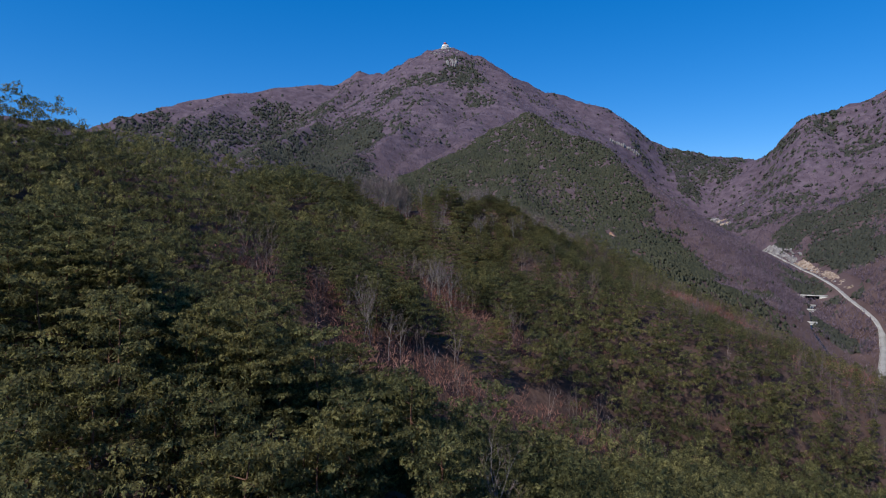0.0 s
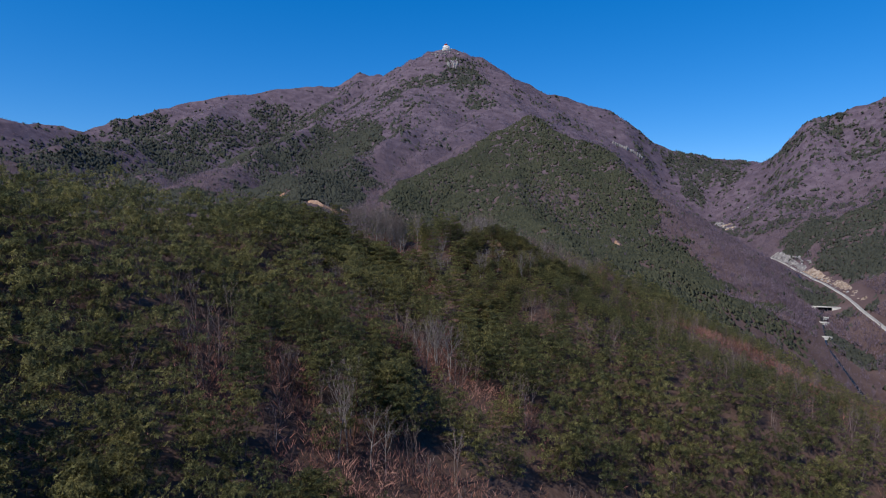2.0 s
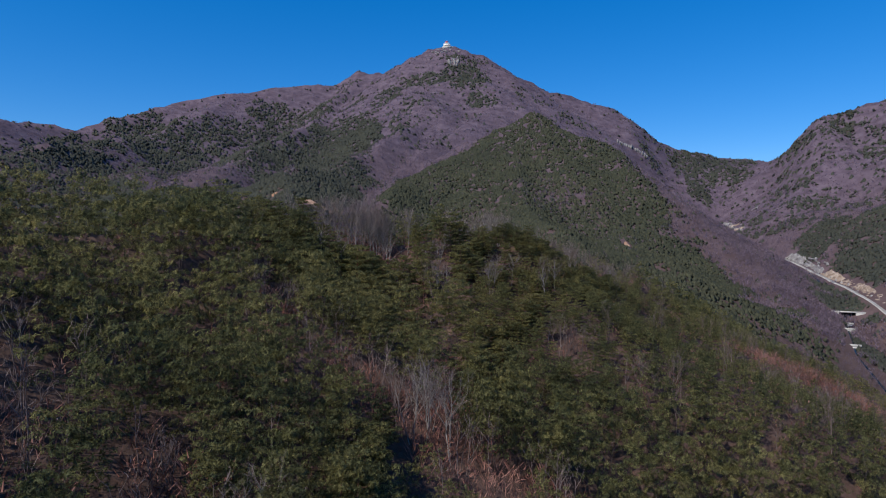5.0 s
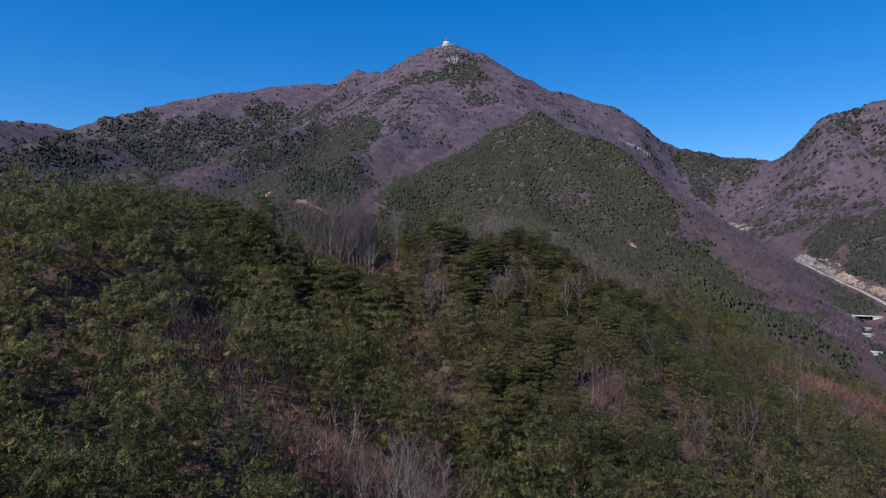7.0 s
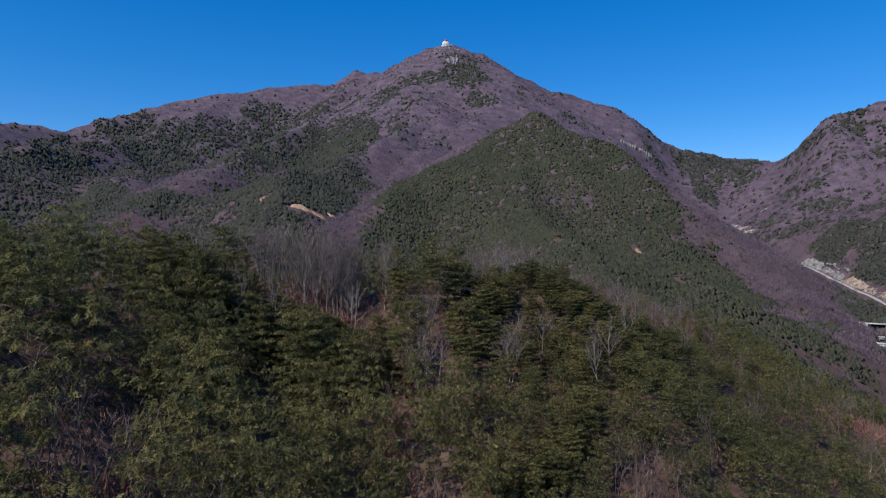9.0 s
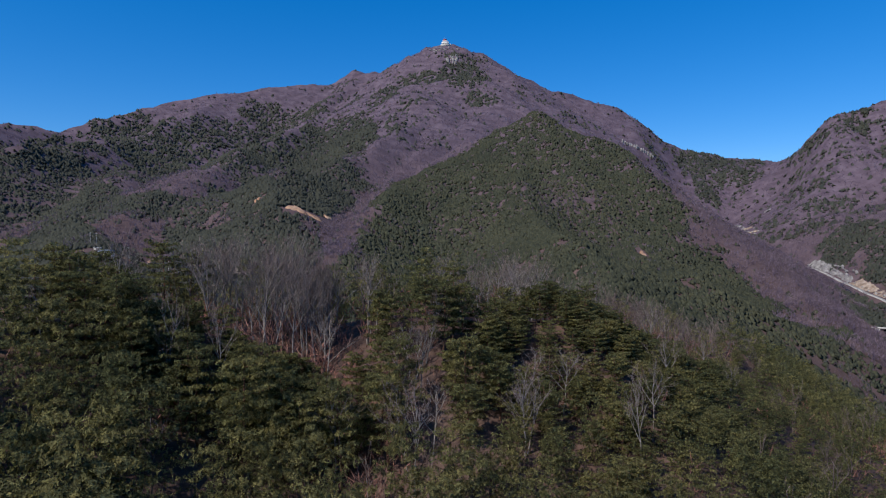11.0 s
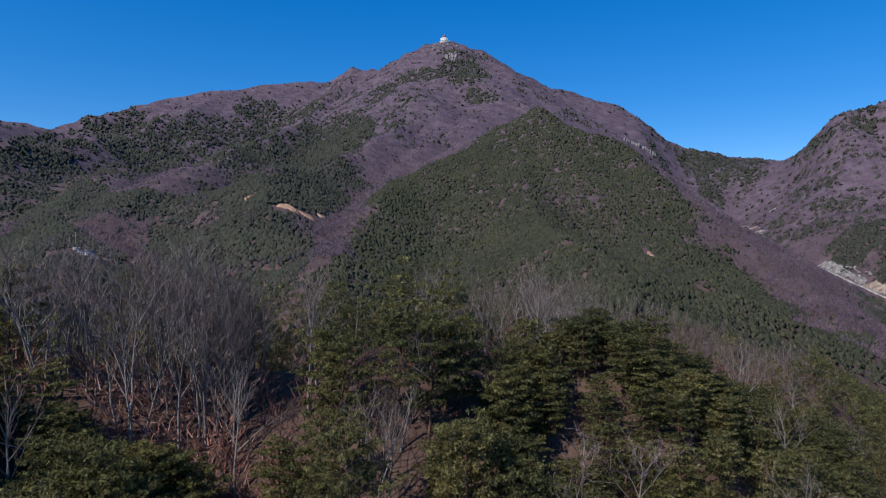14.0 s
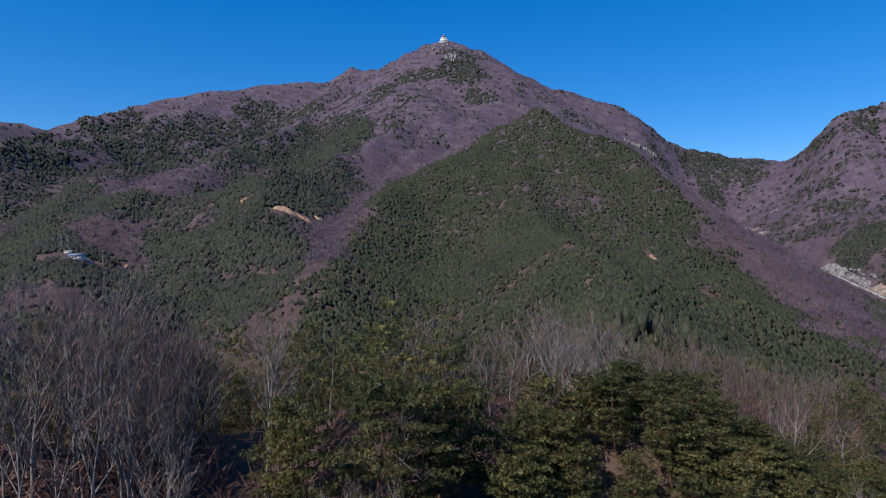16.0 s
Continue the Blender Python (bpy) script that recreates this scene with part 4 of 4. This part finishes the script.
def rock_arrays(seed, size, flat=1.0):
    """An angular boulder: a ball cut by random planes."""
    rg = np.random.default_rng(seed)
    bm = bmesh.new()
    bmesh.ops.create_icosphere(bm, subdivisions=3, radius=1.0)
    cuts = rg.normal(0, 1, (16, 3))
    cuts /= np.linalg.norm(cuts, axis=1)[:, None]
    depth = rg.uniform(0.55, 0.9, 16)
    v = np.array([p.co[:] for p in bm.verts])
    f = np.array([[p.index for p in t.verts] for t in bm.faces])
    bm.free()
    for c, d in zip(cuts, depth):
        over = v @ c - d
        v = v - np.maximum(over, 0)[:, None] * c * 0.95
    return v * np.array(size) * rg.uniform(0.85, 1.15, 3), f


rg = np.random.default_rng(8)
for k in range(52):
    px, py = ((rg.normal(0, 30), rg.normal(1968, 12)) if k < 36 else (rg.normal(28, 13), rg.normal(1868, 12)))
    big = rg.uniform(2.5, 6.0) if k < 36 else rg.uniform(3, 9)
    v, f = rock_arrays(k, (big * (1 if k < 36 else 0.6), big * 0.8, big * (0.6 if k < 36 else 1.4)))
    o = new("boulder", mesh_from("boulder", v, f, ROCK))
    o.location = (px, py, level(px, py) + big * 0.1)
    tagged(o, "pale grey weathered boulder below the summit", "rock", "summit rocks")
for k in range(14):
    px = 470 + 6.0 * k
    v, f = rock_arrays(60 + k, (4, 4, rg.uniform(6, 10)))
    o = new("cliff_rock", mesh_from("cliff_rock", v, f, ROCK))
    o.location = (px, 1672 + rg.uniform(-3, 3) - 0.1 * k, level(px, 1670) + 2)
    tagged(o, "grey rock of a low cliff across the slope", "rock", "low cliff")
for k in range(9):
    i = 3 + 5 * k
    px, py, a = cut_path[min(i, len(cut_path) - 3)]
    big = rg.uniform(1.2, 2.4)
    v, f = rock_arrays(120 + k, (big, big, big * 0.8))
    o = new("cut_boulder", mesh_from("cut_boulder", v, f, ROCK))
    up = rg.uniform(3.5, 6.0)
    o.location = (px - math.sin(a) * up, py + math.cos(a) * up, cut_z[min(i, len(cut_path) - 3)] + 0.7 * (up - 2.9))
    tagged(o, "grey boulder lodged in the cut bank above the road", "rock", "bank boulders")
for k in range(12):
    px, py = 502 - 0.9 * k + rg.uniform(0, 6), 918 - 8.4 * k
    v, f = rock_arrays(90 + k, (rg.uniform(1.2, 2.6), rg.uniform(1.2, 2.4), rg.uniform(1.2, 3.4)))
    o = new("roadside_rock", mesh_from("roadside_rock", v, f, ROCK))
    o.location = (px + 3.5, py, level(px + 3.5, py) + 2.5)
    tagged(o, "pale broken rock at the foot of the rock face", "rock", "roadside rocks")
for k in range(22):
    q = k / 21
    px, py = 598 + 50 * q + rg.normal(0, 5), 1245 + 185 * q + rg.normal(0, 5)
    v, f = rock_arrays(140 + k, (rg.uniform(1.5, 4), rg.uniform(1.5, 4), rg.uniform(1.2, 3)))
    o = new("stream_boulder", mesh_from("stream_boulder", v, f, ROCK))
    o.location = (px, py, level(px, py) + 1.0)
    tagged(o, "pale boulder in the upper stream bed", "rock", "stream boulders")


# the summit house
def windows(parent, spots_, w, h, name="window"):
    for px, py, pz, a in spots_:
        o = part(name, *turned(box_arrays(0, 0, 0, w, 0.3, h, 0.05), a, (px, py, pz)), GLASS, parent)
        part("frame", *turned(joined([box_arrays(0, 0, -0.15, w + 0.4, 0.2, 0.15), box_arrays(0, 0, h, w + 0.4, 0.2, 0.15),
                                      box_arrays(-w / 2 - 0.1, 0, 0, 0.2, 0.2, h), box_arrays(w / 2 + 0.1, 0, 0, 0.2, 0.2, h)]), a, (px, py, pz)), WHITE, o)


sz_ = level(8, 1990) - 1.0
summit = new("summit_house")
summit.location, summit.scale = (8, 1990, sz_), (0.9, 0.9, 1.1)
tagged(summit, "white stepped summit house with a red upper storey", "building")
part("terrace_wall", *box_arrays(0, 0, -4, 32, 20, 6, 0.3), CONCRETE, summit)
part("lower_storey", *box_arrays(0, 0, 2, 25, 15, 6.5, 0.2), WHITE, summit)
part("upper_storey", *box_arrays(0, 0, 8.5, 17, 11, 4.5, 0.2), WHITE, summit)
part("parapet", *joined([box_arrays(0, -7.4, 8.5, 25, 0.3, 1.0), box_arrays(0, 7.4, 8.5, 25, 0.3, 1.0), box_arrays(-12.4, 0, 8.5, 0.3, 14.4, 1.0), box_arrays(12.4, 0, 8.5, 0.3, 14.4, 1.0)]), WHITE, summit)
part("red_tower", *box_arrays(-1, 0, 13, 10, 8, 4.0, 0.3), RED, summit)
hip = np.array([(-7, -5, 17.0), (5, -5, 17.0), (5, 5, 17.0), (-7, 5, 17.0), (-3, 0, 19.5), (1, 0, 19.5)], float)
part("roof", hip, np.array([(0, 1, 5), (0, 5, 4), (1, 2, 5), (2, 3, 4), (2, 4, 5), (3, 0, 4), (2, 1, 0), (3, 2, 0)]), RED, summit)
part("mast", *tube([(-1, 0, 19), (-1, 0, 23), (-1, 0, 27)], [0.22, 0.16, 0.08], 6), GREY, summit)
part("side_block", *box_arrays(16.5, 2, 1, 7, 8, 4.0, 0.2), WHITE, summit)
windows(summit, [(px, -7.55, 4.2, 0) for px in (-10, -6, -2, 2, 6, 10)], 2.2, 2.0)
windows(summit, [(px, -5.55, 10.0, 0) for px in (-6, -2, 2, 6)], 2.2, 1.6)

# the white house behind the near crest
hz = level(-274, 596) + 0.4
house = new("farm_house")
house.location = (-274, 596, hz)
house.rotation_euler = (0, 0, 0.12)
tagged(house, "low white house with a blue metal roof beside a pale yard", "building")
part("wall", *box_arrays(0, 0, -2, 15, 8, 5.4), WHITE, house)
house.scale = (0.7, 0.7, 0.75)
gable = np.array([(-8.2, -4.8, 3.3), (8.2, -4.8, 3.3), (8.2, 4.8, 3.3), (-8.2, 4.8, 3.3), (-8.2, 0, 5.3), (8.2, 0, 5.3)], float)
part("roof", gable, np.array([(0, 1, 5), (0, 5, 4), (2, 3, 4), (2, 4, 5), (3, 0, 4), (1, 2, 5), (2, 1, 0), (3, 2, 0)]), BLUE, house)
part("door", *box_arrays(3.5, -4.05, 0, 1.1, 0.2, 2.1), GREY, house)
windows(house, [(px, -4.08, 0.9, 0) for px in (-5.5, -2.5, 0.5, 6)], 1.5, 1.3)
shed = new("shed")
shed.location, shed.scale = (-288, 608, level(-288, 608) + 0.3), (0.6, 0.6, 0.6)
tagged(shed, "small pale shed with a flat roof in the yard", "building")
part("wall", *box_arrays(0, 0, -1.5, 8, 6, 4.3), CONCRETE, shed)
part("roof", *box_arrays(0, 0, 2.8, 9, 7, 0.3), WHITE, shed)
part("door", *box_arrays(1, -3.05, 0, 2.4, 0.2, 2.2), GREY, shed)
for px, py in ((-300, 618), (-296, 620), (-266, 616), (-240, 632)):
    pole = new("utility_pole")
    pole.location = (px, py, level(px, py))
    tagged(pole, "grey concrete utility pole beside the yard", "pole", "utility poles")
    part("shaft", *tube([(0, 0, -1), (0, 0, 6), (0, 0, 12)], [0.24, 0.2, 0.14], 8), CONCRETE, pole)
    part("crossarm", *box_arrays(0, 0, 11.2, 2.4, 0.14, 0.14), GREY, pole)

# the weir and its steps below the road
wz = level(399, 640)
weir = new("weir")
weir.location = (399, 640, wz)
weir.rotation_euler = (0, 0, -0.45)
tagged(weir, "pale concrete weir with a dark spillway across the stream", "weir")
part("crest_slab", *box_arrays(0, 0, 3.0, 30, 4, 1.0, 0.1), CONCRETE, weir)
part("abutment", *box_arrays(-11, 0, -4, 8, 4.5, 7, 0.2), CONCRETE, weir)
part("abutment", *box_arrays(11, 0, -4, 8, 4.5, 7, 0.2), CONCRETE, weir)
part("spillway", *box_arrays(0, 1.2, -4, 14, 1.0, 7), WATER, weir)
for k, q in enumerate((0.1, 0.3, 0.8)):
    px, py = 384 - 66 * q, 622 - 112 * q
    step = new("check_dam")
    step.location = (px, py, level(px, py) - 0.5)
    step.rotation_euler = (0, 0, -0.5)
    tagged(step, "low pale concrete check dam in the stream bed", "dam", "check dams")
    part("sill", *box_arrays(0, 0, 0, 13 - k, 2.0, 2.0, 0.15), CONCRETE, step)
    part("apron", *box_arrays(0, -3.2, -0.6, 9 - k, 4.5, 1.0, 0.1), CONCRETE, step)
stream_line = along_line([(500, 960), (468, 800), (404, 650), (384, 622), (352, 566), (318, 510), (290, 420), (262, 330)], 8)
o = new("stream", mesh_from("stream", *ribbon(stream_line, smooth_levels(stream_line, 0.35), [(-1.8, -1.2), (-1.2, 0), (1.2, 0), (1.8, -1.2)]), WATER))
tagged(o, "narrow dark mountain stream in the valley", "water", kind="structure")
pump = new("intake_house")
pump.location = (298, 402, level(298, 402) + 0.5)
tagged(pump, "small white concrete intake with upright posts by the stream", "building")
part("slab", *box_arrays(0, 0, -2, 14, 6, 3, 0.1), CONCRETE, pump)
part("hut", *box_arrays(-3, 0, 1, 4, 4, 3, 0.1), WHITE, pump)
for px in (1, 3.5, 6):
    part("post", *box_arrays(px, -2, 1, 0.4, 0.4, 2.6, 0.05), CONCRETE, pump)
